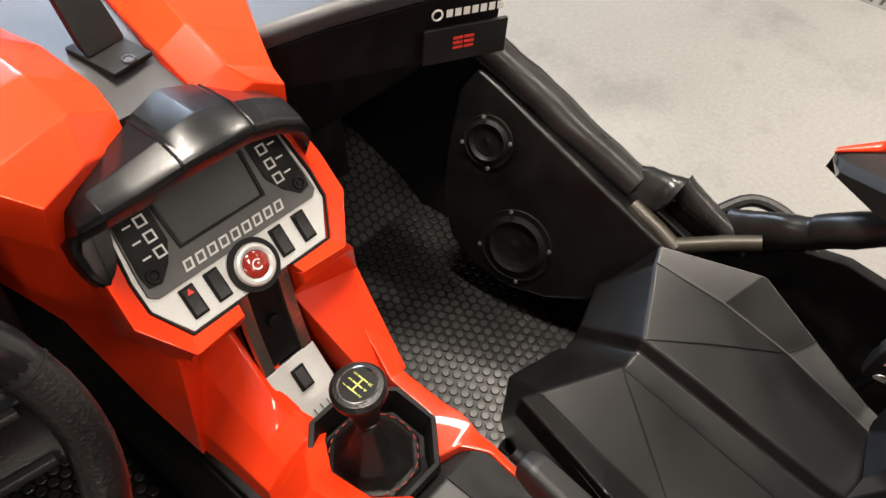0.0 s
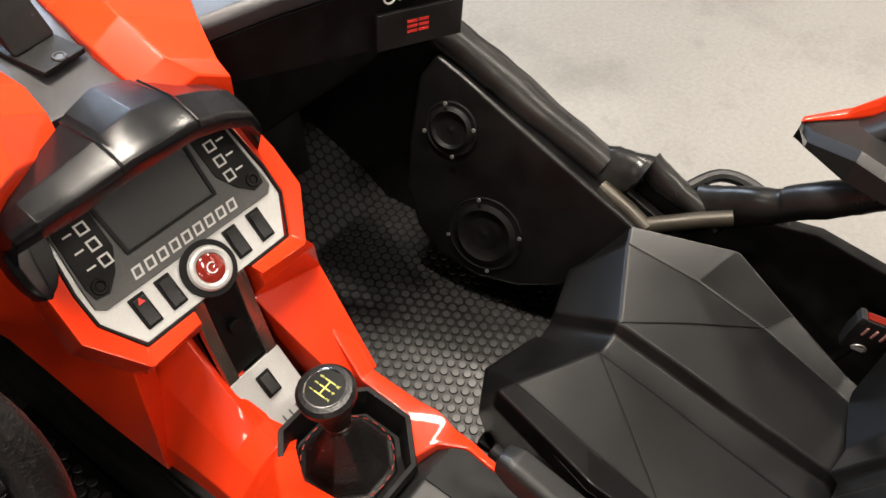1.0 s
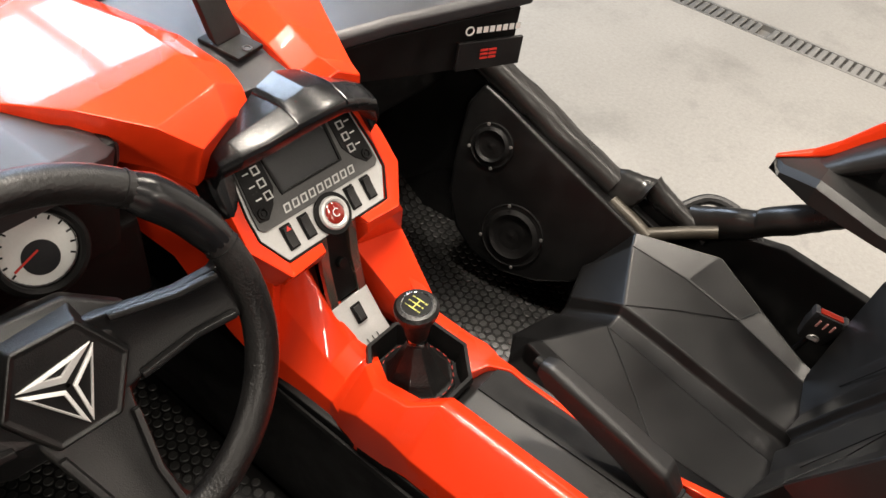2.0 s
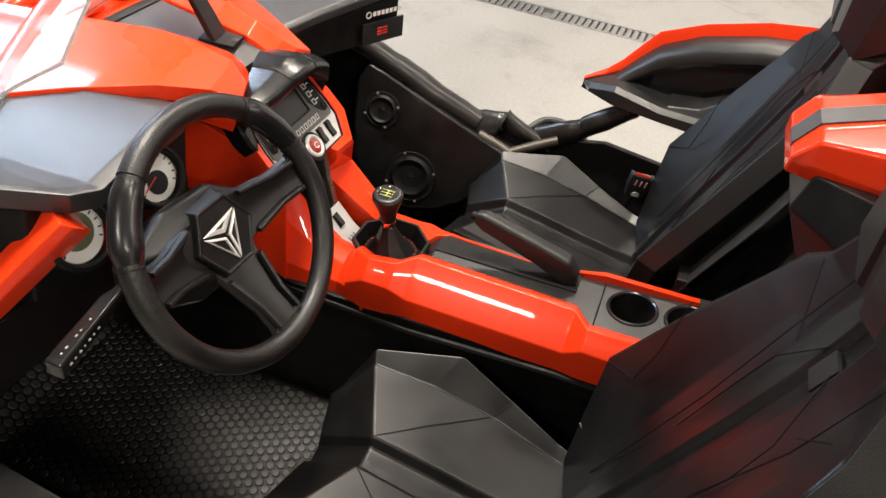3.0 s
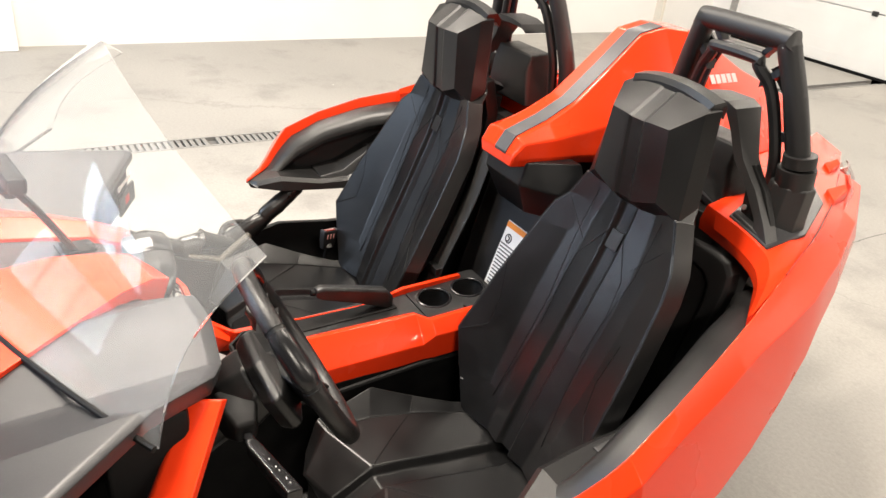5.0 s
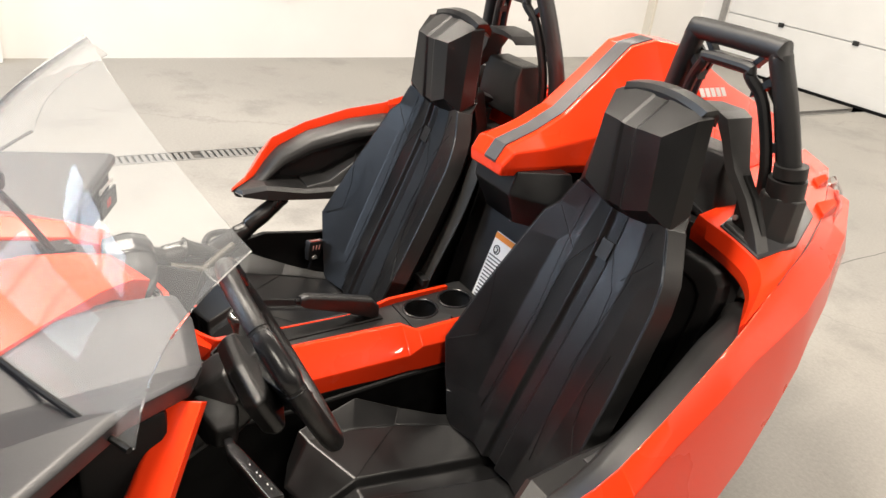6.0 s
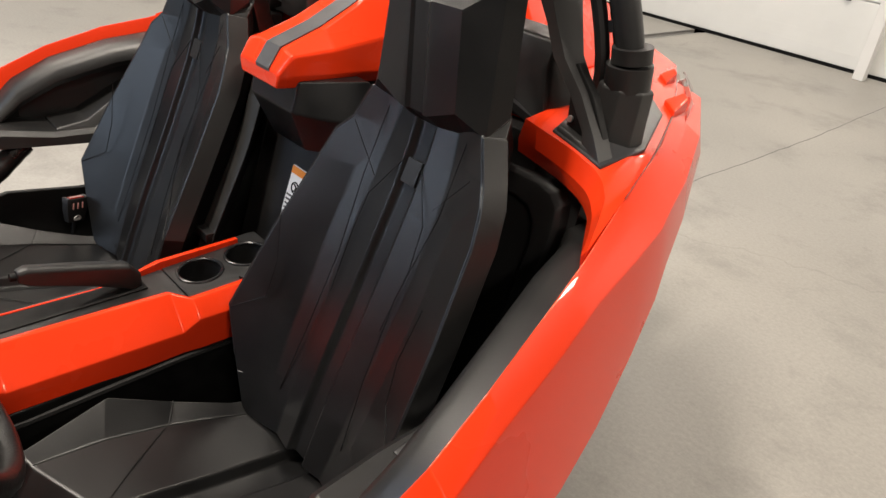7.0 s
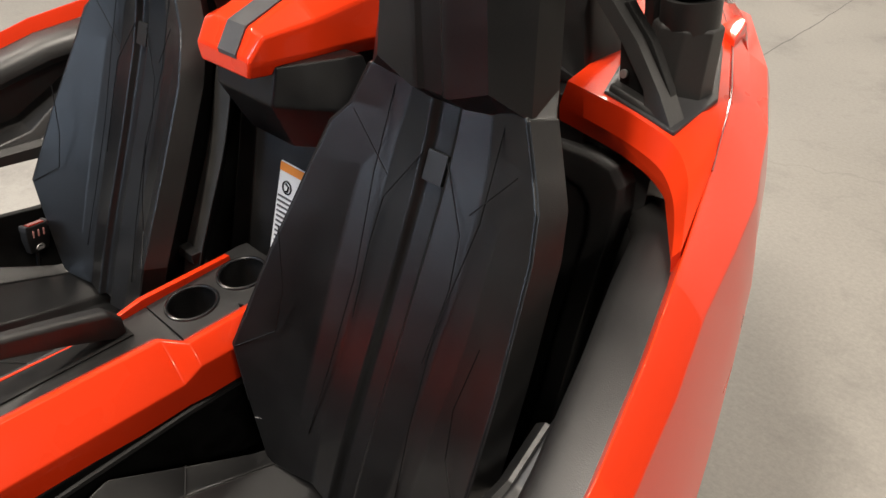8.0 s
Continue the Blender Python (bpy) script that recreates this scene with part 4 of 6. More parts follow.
part("instrument_cowl", cowl(), GREYPLASTIC, car, "dark grey textured instrument cowl")
part("cluster_housing", bev(loft([[(-0.20, y, zt), (-0.50, y, zt), (-0.52, y, zb), (-0.22, y, zb)] for y, zt, zb in [(0.690, 0.83, 0.70), (0.80, 0.82, 0.66)]]), 0.01), BLACK, car, "black gauge housing")
LCD = material("lcd", (0.10, 0.115, 0.07), (0.13, 0.15, 0.09), (0.3, 0.4))
for x, y, z, r in ((-0.310, 0.672, 0.770, 0.040), (-0.452, 0.676, 0.768, 0.041)):
    gm = facing((x, y, z), (-0.10, -0.90, 0.40))
    gauge = part("gauge", join(torus(gm @ pose(0, 0, 0.008), r, 0.005, 36, 8), disc(gm @ pose(0, 0, -0.05), r + 0.003, 0.05, 36)), BLACK, car, "round gauge with a white dial and chrome ring")
    part("dial", disc(gm, r - 0.003, 0.001, 36), WHITE, gauge, "silver-white dial")
    part("dial_ring", torus(gm @ pose(0, 0, 0.003), r - 0.005, 0.0018, 36, 6), CHROME, gauge)
    left = x < -0.4
    part("dial_screen", disc(gm @ pose(0, r * (0.12 if left else -0.2), 0.0012), r * (0.60 if left else 0.42), 0.001, 28), LCD if left else SCREEN, gauge, "greenish grey display" if left else "grey round screen")
    for k in range(13):
        t = radians(-30 + 20 * k)
        tick = box(r * 0.72, r * 0.84, -0.0009, 0.0009, 0, 0.0004)
        tick.transform(gm @ pose(0, 0, 0.0012, 0, 0, math.degrees(t)))
        part("tick", tick, BLACK, gauge)
    hand = box(0, r * 0.7, -0.001, 0.001, 0, 0.0006)
    hand.transform(gm @ pose(0, 0, 0.003, 0, 0, 205))
    part("pointer", hand, REDPRINT, gauge, "red pointer")

EMBLEM = material("emblem_silver", (0.66, 0.66, 0.65), (0.74, 0.74, 0.73), (0.28, 0.36), metal=0.45, scale=60)
WHEEL = facing((-0.376, 0.497, 0.787), (-0.052, -0.878, 0.476))
RIM = 0.1565


def rim_arc(a0, a1, n=20):
    return [WHEEL @ Vector((RIM * math.cos(t), RIM * math.sin(t), 0.0)) for t in np.linspace(radians(a0), radians(a1), n)]


wheel = part("steering_wheel", torus(WHEEL, RIM, 0.0152, 64, 14), LEATHER, car, "thick black leather steering wheel with chrome emblem")
for a0, a1 in ((20, 52), (128, 160)):
    part("grip", tube(rim_arc(a0, a1), [0.0152, 0.0172, 0.0176, 0.0178, 0.0186, 0.0186, 0.0152], 14), GLOSSBLACK, wheel, "smooth grip section")
for a in (18, 54, 126, 162):
    c = WHEEL @ Vector((RIM * math.cos(radians(a)), RIM * math.sin(radians(a)), 0))
    d = WHEEL.to_3x3() @ Vector((-math.sin(radians(a)), math.cos(radians(a)), 0))
    part("rim_seam", torus(facing(c, d), 0.0153, 0.0008, 20, 5), BLACK, wheel)
for a, w in ((4, 0.030), (176, 0.030), (-86, 0.033)):
    m = WHEEL @ pose(0, 0, 0, 0, 0, a)
    sp = loft([[m @ Vector((r, -h, z - 0.014)), m @ Vector((r, h, z - 0.014)), m @ Vector((r, h * 0.9, z - 0.001)), m @ Vector((r, h * 0.30, z - 0.006)), m @ Vector((r, -h * 0.30, z - 0.006)), m @ Vector((r, -h * 0.9, z - 0.001))]
               for r, h, z in [(0.030, w * 1.35, -0.028), (0.060, w * 1.1, -0.024), (0.105, w * 0.85, -0.010), (RIM - 0.020, w * 0.9, 0.000), (RIM - 0.004, w * 1.25, 0.004)]])
    spoke = part("spoke", bev(sp, 0.003), SOFTBLACK, wheel, "black spoke with raised ribs")
    for q in (-1, 1):
        rb = loft([[m @ Vector((r, q * c - h, z)), m @ Vector((r, q * c + h, z)), m @ Vector((r, q * c + h * 0.6, z + 0.0065)), m @ Vector((r, q * c - h * 0.6, z + 0.0065))]
                   for r, c, h, z in [(0.050, w * 0.98, 0.0045, -0.0255), (0.10, w * 0.66, 0.0045, -0.0115), (RIM - 0.022, w * 0.66, 0.0045, -0.0005)]])
        part("spoke_rib", bev(rb, 0.0012), SOFTBLACK, spoke)
hexa = lambda r, z, s=1.0: [WHEEL @ Vector((r * math.cos(radians(60 * k)), s * r * math.sin(radians(60 * k)), z)) for k in range(6)]
part("hub", bev(loft([hexa(0.060, -0.070), hexa(0.066, -0.046), hexa(0.056, -0.034), hexa(0.052, -0.022), hexa(0.049, -0.0195), hexa(0.046, -0.0215), hexa(0.002, -0.0215)], cap=False), 0.0015), SOFTBLACK, wheel, "black six-sided hub")
pad_outline = [(-0.118, 0.038), (-0.118, -0.030), (-0.062, -0.058), (0.026, -0.062), (0.070, -0.030), (0.074, 0.030), (0.032, 0.060), (-0.052, 0.064)]
part("hub_pad", bev(loft([[WHEEL @ Vector((x * f, y * f, z)) for x, y in pad_outline] for f, z in ((0.86, -0.075), (1.0, -0.058), (0.97, -0.044), (0.66, -0.030), (0.40, -0.028))]), 0.004, 3), SOFTBLACK, wheel, "smooth black cover behind the hub")
tip = [Vector((0.040 * math.cos(radians(a)), 0.040 * math.sin(radians(a)), 0)) for a in (38, 158, 275)]
for k in range(3):
    a, b = tip[k], tip[(k + 1) % 3]
    c = (a + b) * 0.06
    mid = (a + b + c) / 3
    inset = lambda p, f: mid + (p - mid) * f
    ring = lambda f, z: [WHEEL @ (inset(p, f) + Vector((0, 0, z - 0.0175))) for p in (a, b, c)]
    part("emblem_blade", bev(loft([ring(0.92, -0.007), ring(0.90, -0.002), ring(0.62 if k else 0.35, -0.001), ring(0.58 if k else 0.31, -0.0065)], cap=False), 0.0006), EMBLEM, wheel, "silver blade of the emblem")
shroud = part("column_shroud", bev(loft([[WHEEL @ Vector((w * math.cos(radians(22.5 + 45 * k)), h * math.sin(radians(22.5 + 45 * k)) + dy, z)) for k in range(8)]
                                        for w, h, dy, z in [(0.050, 0.046, 0, -0.058), (0.068, 0.056, -0.004, -0.080), (0.066, 0.062, -0.014, -0.125), (0.036, 0.046, -0.024, -0.150), (0.034, 0.044, -0.034, -0.24)]]), 0.006, 2), SOFTBLACK, car, "black steering column shroud")
st = [Vector((-0.425, 0.606, 0.728)), Vector((-0.478, 0.605, 0.722)), Vector((-0.494, 0.604, 0.721)), Vector((-0.604, 0.583, 0.724))]
stalk = part("column_stalk", bev(loft([[p + Vector((0, -h, -h)), p + Vector((0, h, -h)), p + Vector((0, h, h)), p + Vector((0, -h, h))] for p, h in zip(st, (0.006, 0.007, 0.010, 0.0115))]), 0.0035, 3), GLOSSBLACK, car,
             "black column stalk with pale print")
for i in range(7):
    f = 0.34 + 0.085 * i
    p = st[2].lerp(st[3], f)
    h = 0.0100 + 0.0020 * f
    part("stalk_print", box(p.x - 0.0022, p.x + 0.0016 - 0.0014 * (i % 2), p.y - h - 0.0006, p.y - h + 0.0004, p.z - 0.0012, p.z + 0.0008), SILVER, stalk)
    if i % 3 != 1:
        part("stalk_print", box(p.x - 0.0020, p.x + 0.0006 + 0.0012 * (i % 2), p.y - 0.0026, p.y - 0.0012, p.z + h - 0.0004, p.z + h + 0.0005), SILVER, stalk)
part("switch_housing", bev(loft([[(x, 0.606 - d, 0.728 - h), (x, 0.606 + d, 0.728 - h), (x, 0.606 + d, 0.732 + h), (x, 0.606 - d, 0.732 + h)] for x, d, h in [(-0.395, 0.030, 0.030), (-0.440, 0.025, 0.024), (-0.466, 0.015, 0.014)]]), 0.006, 3), BLACK, car, "black switch housing on the steering column")
part("lower_dash", bev(loft([[(-0.18, y, z), (-0.62, y, z - 0.02), (-0.62, y, z - 0.12), (-0.18, y, z - 0.12)] for y, z in [(0.72, 0.70), (0.95, 0.74)]]), 0.01), BLACK, car, "black lower dash")
part("under_dash", bev(box(-0.60, 0.60, 0.86, 1.16, 0.50, 0.80), 0.02), BLACK, car)


# red leg from the cowl down the driver's side
def red_leg():
    rings = []
    for h in (0.022, 0.05, 0.12, 0.24, 0.36, 0.50):
        a = Vector((-0.465 - 0.89 * h, 0.619 + 0.757 * h, 0.840 - h))
        b = Vector((-0.448 - 0.78 * h, 0.672 + 0.76 * h, 0.840 - h))
        rings.append([a, a + Vector((-0.010, 0.010, 0.008)), b + Vector((-0.006, -0.004, 0.006)), b, b + Vector((0.03, 0.0, -0.03)), a + Vector((0.03, 0.01, -0.03))])
    return bev(loft(rings), 0.003, 2)


part("cowl_leg", red_leg(), RED, car, "glossy red leg of the body beside the cockpit")

# ---- passenger's dash ----
def glove():
    rings = []
    for x, y, zt, zb in [(0.118, 0.735, 0.806, 0.715), (0.20, 0.690, 0.826, 0.715), (0.385, 0.600, 0.850, 0.715), (0.405, 0.615, 0.845, 0.725)]:
        rings.append([(x, y, zt - 0.022), (x, y, zt - 0.006), (x, y + 0.010, zt), (x + 0.05, y + 0.42, zt + 0.02), (x + 0.05, y + 0.42, zb), (x, y + 0.10, zb), (x, y + 0.022, zb + 0.015), (x, y + 0.020, zt - 0.030)])
    return bev(loft(rings), 0.003, 2, 14)


glove_box = part("passenger_dash", glove(), GREYPLASTIC, car, "dark grey passenger dash with a badge plate")
face = [((0.118, 0.735, 0.806), 0.715), ((0.20, 0.690, 0.826), 0.715), ((0.385, 0.600, 0.850), 0.715)]
part("glove_face", bev(slab([(x, y + 0.0165, zt - 0.034) for (x, y, zt), zb in face] + [(x, y + 0.0185, zb + 0.012) for (x, y, zt), zb in reversed(face)], (0.002, 0.004, 0)), 0.001, 1), BLACK, glove_box, "black face of the glove box")
gface = facing((0.338, 0.632, 0.775), (-0.43, -0.90, 0.0))
bp = box(-0.050, 0.055, -0.022, 0.022, 0, 0.006, 0.0015)
bp.transform(gface @ pose(0, -0.020, 0))
badge = part("badge_plate", bp, PLASTIC, glove_box, "black badge plate with red mark")
for i in range(2):
    for v, w in ((0.006, 0.011), (0.0, 0.011), (-0.006, 0.011)):
        q = box(-0.006 + 0.014 * i, 0.006 + 0.014 * i, v - 0.0016, v + 0.0016, 0.006, 0.0068)
        q.transform(gface @ pose(-0.008, -0.018, 0))
        part("badge_bar", q, REDPRINT, badge)
for i in range(7):
    q = box(-0.030 + 0.0105 * i, -0.0225 + 0.0105 * i, -0.0045, 0.0045, 0.0005, 0.0012)
    q.transform(gface @ pose(0.008, 0.017, 0))
    part("name_bar", q, WHITE, glove_box)
rg = torus(gface @ pose(-0.033, 0.017, 0.001), 0.006, 0.0012, 20, 5)
part("round_mark", rg, WHITE, glove_box)

# footwell on the passenger's side with two loudspeakers
SP = [(0.545, 0.36, 0.425), (0.535, 0.70, 0.560), (0.533, 0.741, 0.574), (0.517, 0.762, 0.530), (0.489, 0.754, 0.435), (0.468, 0.741, 0.355), (0.454, 0.705, 0.293), (0.452, 0.654, 0.259), (0.459, 0.583, 0.248), (0.473, 0.512, 0.262), (0.492, 0.451, 0.292), (0.511, 0.400, 0.349)]
part("footwell_side", bev(loft([[(x, y, 0.175), (x + 0.012, y, zt), (x + 0.03, y, zt), (x + 0.03, y, 0.175)] for y, x, zt in [(0.34, 0.585, 0.41), (0.60, 0.585, 0.50), (0.82, 0.575, 0.58), (1.12, 0.530, 0.62)]]), 0.004), SOFTBLACK, car, "black side of the footwell")
part("speaker_panel", bev(slab(SP, (0.05, 0.012, -0.02)), 0.008, 3), SOFTBLACK, car, "black footwell side panel with loudspeakers")
pn = (Vector(SP[1]) - Vector(SP[0])).cross(Vector(SP[4]) - Vector(SP[0])).normalized()
if pn.x > 0:
    pn = -pn


def on_speaker_panel(y, z):
    p0 = Vector(SP[0])
    return Vector((p0.x - (pn.y * (y - p0.y) + pn.z * (z - p0.z)) / pn.x, y, z))


for y, z, r in ((0.589, 0.329, 0.062), (0.689, 0.474, 0.042)):
    m = facing(on_speaker_panel(y, z), pn)
    spk = part("loudspeaker", join(torus(m @ pose(0, 0, 0.002), r, 0.0022, 40, 8), disc(m, r, 0.003, 40)), BLACK, car, "round black loudspeaker with a raised rim")
    part("cone", loft([[m @ Vector((q * math.cos(2 * math.pi * k / 36), q * math.sin(2 * math.pi * k / 36), h)) for k in range(36)] for q, h in [(r * 0.86, 0.004), (r * 0.72, 0.009), (r * 0.6, 0.004), (r * 0.3, -0.006 + 0.008), (r * 0.02, 0.006)]], cap=False), BLACK, spk)
    for k in range(4):
        t = radians(20 + 90 * k)
        part("bolt", disc(m @ pose(r * math.cos(t), r * math.sin(t), 0.009), 0.0035, 0.003, 10, 0.001), STEEL, spk)
part("toe_board", slab([(0.10, 1.02, 0.175), (0.56, 1.02, 0.175), (0.56, 1.14, 0.52), (0.10, 1.14, 0.52)], (0, 0.02, 0)), PLASTIC, car, "black toe board")
part("kick_panel", bev(slab([(0.30, 0.96, 0.30), (0.44, 0.93, 0.30), (0.46, 1.0, 0.66), (0.30, 1.03, 0.66)], (0, 0.03, 0)), 0.006), PLASTIC, car)

# side bars wrapped in vinyl, bare tubes
part("side_bar", tube([(0.535, 0.98, 0.690), (0.565, 0.76, 0.598), (0.592, 0.58, 0.508), (0.606, 0.47, 0.462)], [0.026, 0.029, 0.029, 0.027], 18, 12, wob=0.16, wave=22), WRAP, car, "side bar wrapped in creased black vinyl")


def wrap(upper, lower, x, depth, seed, rough=0.10):
    """A creased sleeve between an upper and a lower outline, given as (y, z), round the place x."""
    up, lo = catmull([(x, *p) for p in upper], 6), catmull([(x, *p) for p in lower], 6)
    rings = []
    for a, b in zip(up, lo):
        c, h = (a + b) / 2, (a - b) / 2
        ring = []
        for k in range(20):
            t = 2 * math.pi * k / 20
            q = c + h * math.cos(t) + Vector((depth, 0, 0)) * math.sin(t)
            f = 1 + rough * noise.noise(q * 34 + Vector((seed, 0, 0))) + rough * 0.9 * abs(noise.noise(q * 75 + Vector((0, seed, 0))))
            ring.append(c + (q - c) * f)
        rings.append(ring)
    return loft(rings)


WRAPS = [
    ([(0.650, 0.528), (0.605, 0.500), (0.560, 0.483), (0.519, 0.474), (0.475, 0.486), (0.429, 0.497), (0.402, 0.499)], [(0.645, 0.468), (0.600, 0.422), (0.560, 0.396), (0.520, 0.385), (0.470, 0.388), (0.435, 0.410), (0.412, 0.455)], 0.614, 0.031, 1.0),
    ([(0.404, 0.499), (0.378, 0.482), (0.344, 0.467), (0.310, 0.454), (0.280, 0.432)], [(0.418, 0.455), (0.398, 0.438), (0.360, 0.431), (0.323, 0.423), (0.288, 0.420)], 0.634, 0.018, 2.0),
    ([(0.335, 0.466), (0.299, 0.486), (0.262, 0.506), (0.233, 0.517), (0.225, 0.531), (0.167, 0.574), (0.120, 0.612)], [(0.301, 0.422), (0.275, 0.427), (0.239, 0.453), (0.209, 0.477), (0.190, 0.492), (0.145, 0.529), (0.100, 0.572)], 0.646, 0.022, 3.0)]
for upper, lower, x, depth, seed in WRAPS:
    part("bar_fold", wrap(upper, lower, x, depth, seed), WRAP, car, "loose creased black vinyl wrap round the side bar", 40)
part("bare_tube", tube([(0.577, 0.455, 0.444), (0.569, 0.405, 0.435), (0.560, 0.365, 0.425)], 0.0125, 12), TUBE, car, "bare bronze-coloured steel tube")
part("bare_tube", tube([(0.560, 0.375, 0.425), (0.600, 0.31, 0.448), (0.62, 0.27, 0.462)], 0.0125, 12), TUBE, car, "bare bronze-coloured steel tube")
part("lower_bar", tube([(0.62, 0.36, 0.452), (0.685, 0.32, 0.470), (0.69, 0.26, 0.470), (0.66, 0.20, 0.45)], 0.010, 10, 5), PLASTIC, car)


# ---- shoulder, rail pad and door pod on each side ----
def shoulder():
    """Front to back: inner edge, crease, and how far the flank runs out and down from the crease."""
    rings = []
    for y, xi, zi, xr, zr, d, h in [(0.252, -0.688, 0.612, -0.697, 0.605, 0.001, 0.008), (0.205, -0.708, 0.638, -0.732, 0.622, 0.006, 0.035), (0.178, -0.724, 0.660, -0.754, 0.644, 0.014, 0.07), (0.145, -0.739, 0.700, -0.776, 0.682, 0.022, 0.11), (0.115, -0.748, 0.736, -0.785, 0.712, 0.030, 0.14),
                                    (0.02, -0.733, 0.784, -0.763, 0.748, 0.042, 0.18), (-0.10, -0.703, 0.828, -0.738, 0.786, 0.044, 0.19), (-0.20, -0.672, 0.852, -0.710, 0.810, 0.044, 0.18), (-0.30, -0.640, 0.886, -0.690, 0.832, 0.032, 0.145),
                                    (-0.385, -0.612, 0.906, -0.670, 0.850, 0.022, 0.11), (-0.44, -0.592, 0.914, -0.648, 0.862, 0.018, 0.09), (-0.52, -0.56, 0.922, -0.618, 0.878, 0.014, 0.065), (-0.67, -0.485, 0.930, -0.545, 0.905, 0.011, 0.03), (-0.86, -0.37, 0.932, -0.43, 0.918, 0.008, 0.025)]:
        full = min(1.0, h / 0.12)
        rings.append([(xi, y, zi), (xi + (xr - xi) * 0.5 - 0.0012 * full, y, zi + (zr - zi) * 0.5 + 0.0013 * full), (xr, y, zr), (xr - d * 0.6, y, zr - h * 0.55), (xr - d, y, zr - h), (xr - d + 0.06 * min(1.0, h / 0.12), y, zr - h - 0.01 * min(1.0, h / 0.05)), (xi + 0.010, y, zi - 0.040 * min(1.0, h / 0.12)), (xi + 0.005, y, zi - 0.016 * min(1.0, h / 0.12))])
    return bev(loft(rings), 0.010, 4, 12)


both("rear_shoulder", shoulder, RED, "glossy red shoulder panel of the rear body")


def rail_pad():
    rings = []
    for y, x, z, w, h in [(0.232, -0.690, 0.606, 0.020, 0.10), (0.18, -0.716, 0.644, 0.046, 0.5), (0.145, -0.730, 0.686, 0.052, 0.8), (0.10, -0.734, 0.733, 0.052, 1.0), (0.02, -0.724, 0.778, 0.055, 1.0), (-0.10, -0.694, 0.820, 0.058, 1.0),
                          (-0.20, -0.664, 0.842, 0.062, 1.0), (-0.30, -0.632, 0.850, 0.062, 1.0), (-0.36, -0.58, 0.845, 0.06, 1.0)]:
        z -= 0.020 * min(1.0, h)
        w *= 1.06
        rings.append([(x - 0.006, y, z), (x + w * 0.40, y, z - 0.003 * h), (x + w * 0.70, y, z - 0.008 * h), (x + w * 0.88, y, z - 0.017 * h), (x + w * 0.97, y, z - 0.028 * h), (x + w, y, z - 0.040 * h), (x + w * 0.88, y, z - 0.052 * h), (x, y, z - 0.055 * h)])
    return bev(loft(rings), 0.003, 2, 34)


both("rail_pad", rail_pad, RAILPAD, "dark grey moulded pad along the cockpit rail")


def pod_nose():
    rings = []
    for y, xo, xi, zt, zb in [(0.250, -0.690, -0.676, 0.607, 0.597), (0.232, -0.697, -0.652, 0.614, 0.588), (0.17, -0.716, -0.622, 0.634, 0.584), (0.06, -0.735, -0.600, 0.622, 0.584), (-0.03, -0.72, -0.595, 0.622, 0.580), (-0.10, -0.70, -0.59, 0.655, 0.590)]:
        rings.append([(xo, y, zt), (xi - 0.012, y, zt - 0.002), (xi, y, zt - 0.012), (xi + 0.004, y, zb + 0.008), (xo + 0.03, y, zb)])
    return bev(loft(rings), 0.003, 2, 14)


both("pod_nose", pod_nose, RAILPAD, "grey angular nose of the arm-rest pocket")


def pocket():
    return bev(loft([[(-0.705, y, z), (-0.622, y, z - 0.005), (-0.610, y, z - 0.035), (-0.705, y, z - 0.04)] for y, z in [(0.05, 0.628), (-0.02, 0.640), (-0.10, 0.695), (-0.20, 0.765)]]), 0.004)


both("pocket_lip", pocket, PLASTIC, "grey edge of the arm-rest pocket")


# rear deck: an upright face curved round the cockpit's corner, then the top back to the tail
def deck():
    rows = [[(-0.425, -0.325, 0.914), (-0.447, -0.325, 0.911), (-0.520, -0.323, 0.899), (-0.574, -0.314, 0.887), (-0.606, -0.293, 0.874), (-0.630, -0.262, 0.862), (-0.656, -0.215, 0.848)],
            [(-0.437, -0.320, 0.950), (-0.459, -0.321, 0.946), (-0.524, -0.327, 0.932), (-0.580, -0.326, 0.915), (-0.612, -0.306, 0.900), (-0.634, -0.274, 0.887), (-0.664, -0.215, 0.860)],
            [(-0.420, -0.420, 0.955), (-0.450, -0.420, 0.950), (-0.520, -0.420, 0.936), (-0.570, -0.410, 0.924), (-0.598, -0.390, 0.914), (-0.615, -0.370, 0.906), (-0.629, -0.335, 0.8955)],
            [(-0.380, -0.520, 0.958), (-0.420, -0.520, 0.954), (-0.460, -0.520, 0.946), (-0.500, -0.510, 0.936), (-0.530, -0.500, 0.929), (-0.555, -0.490, 0.924), (-0.577, -0.475, 0.9185)]]
    for y, xi, xo, zi, zo in [(-0.67, -0.33, -0.482, 0.960, 0.932), (-0.86, -0.25, -0.368, 0.960, 0.934), (-1.0, -0.20, -0.28, 0.955, 0.93)]:
        rows.append([(xi + (xo - xi) * k / 6, y, zi + (zo - zi) * k / 6) for k in range(7)])
    rings = []
    for row in rows:
        line = catmull(row, 4)
        rings.append(line + [p + Vector((0, -0.004, -0.022)) for p in reversed(line)])
    return bev(loft(rings), 0.009, 4, 30)


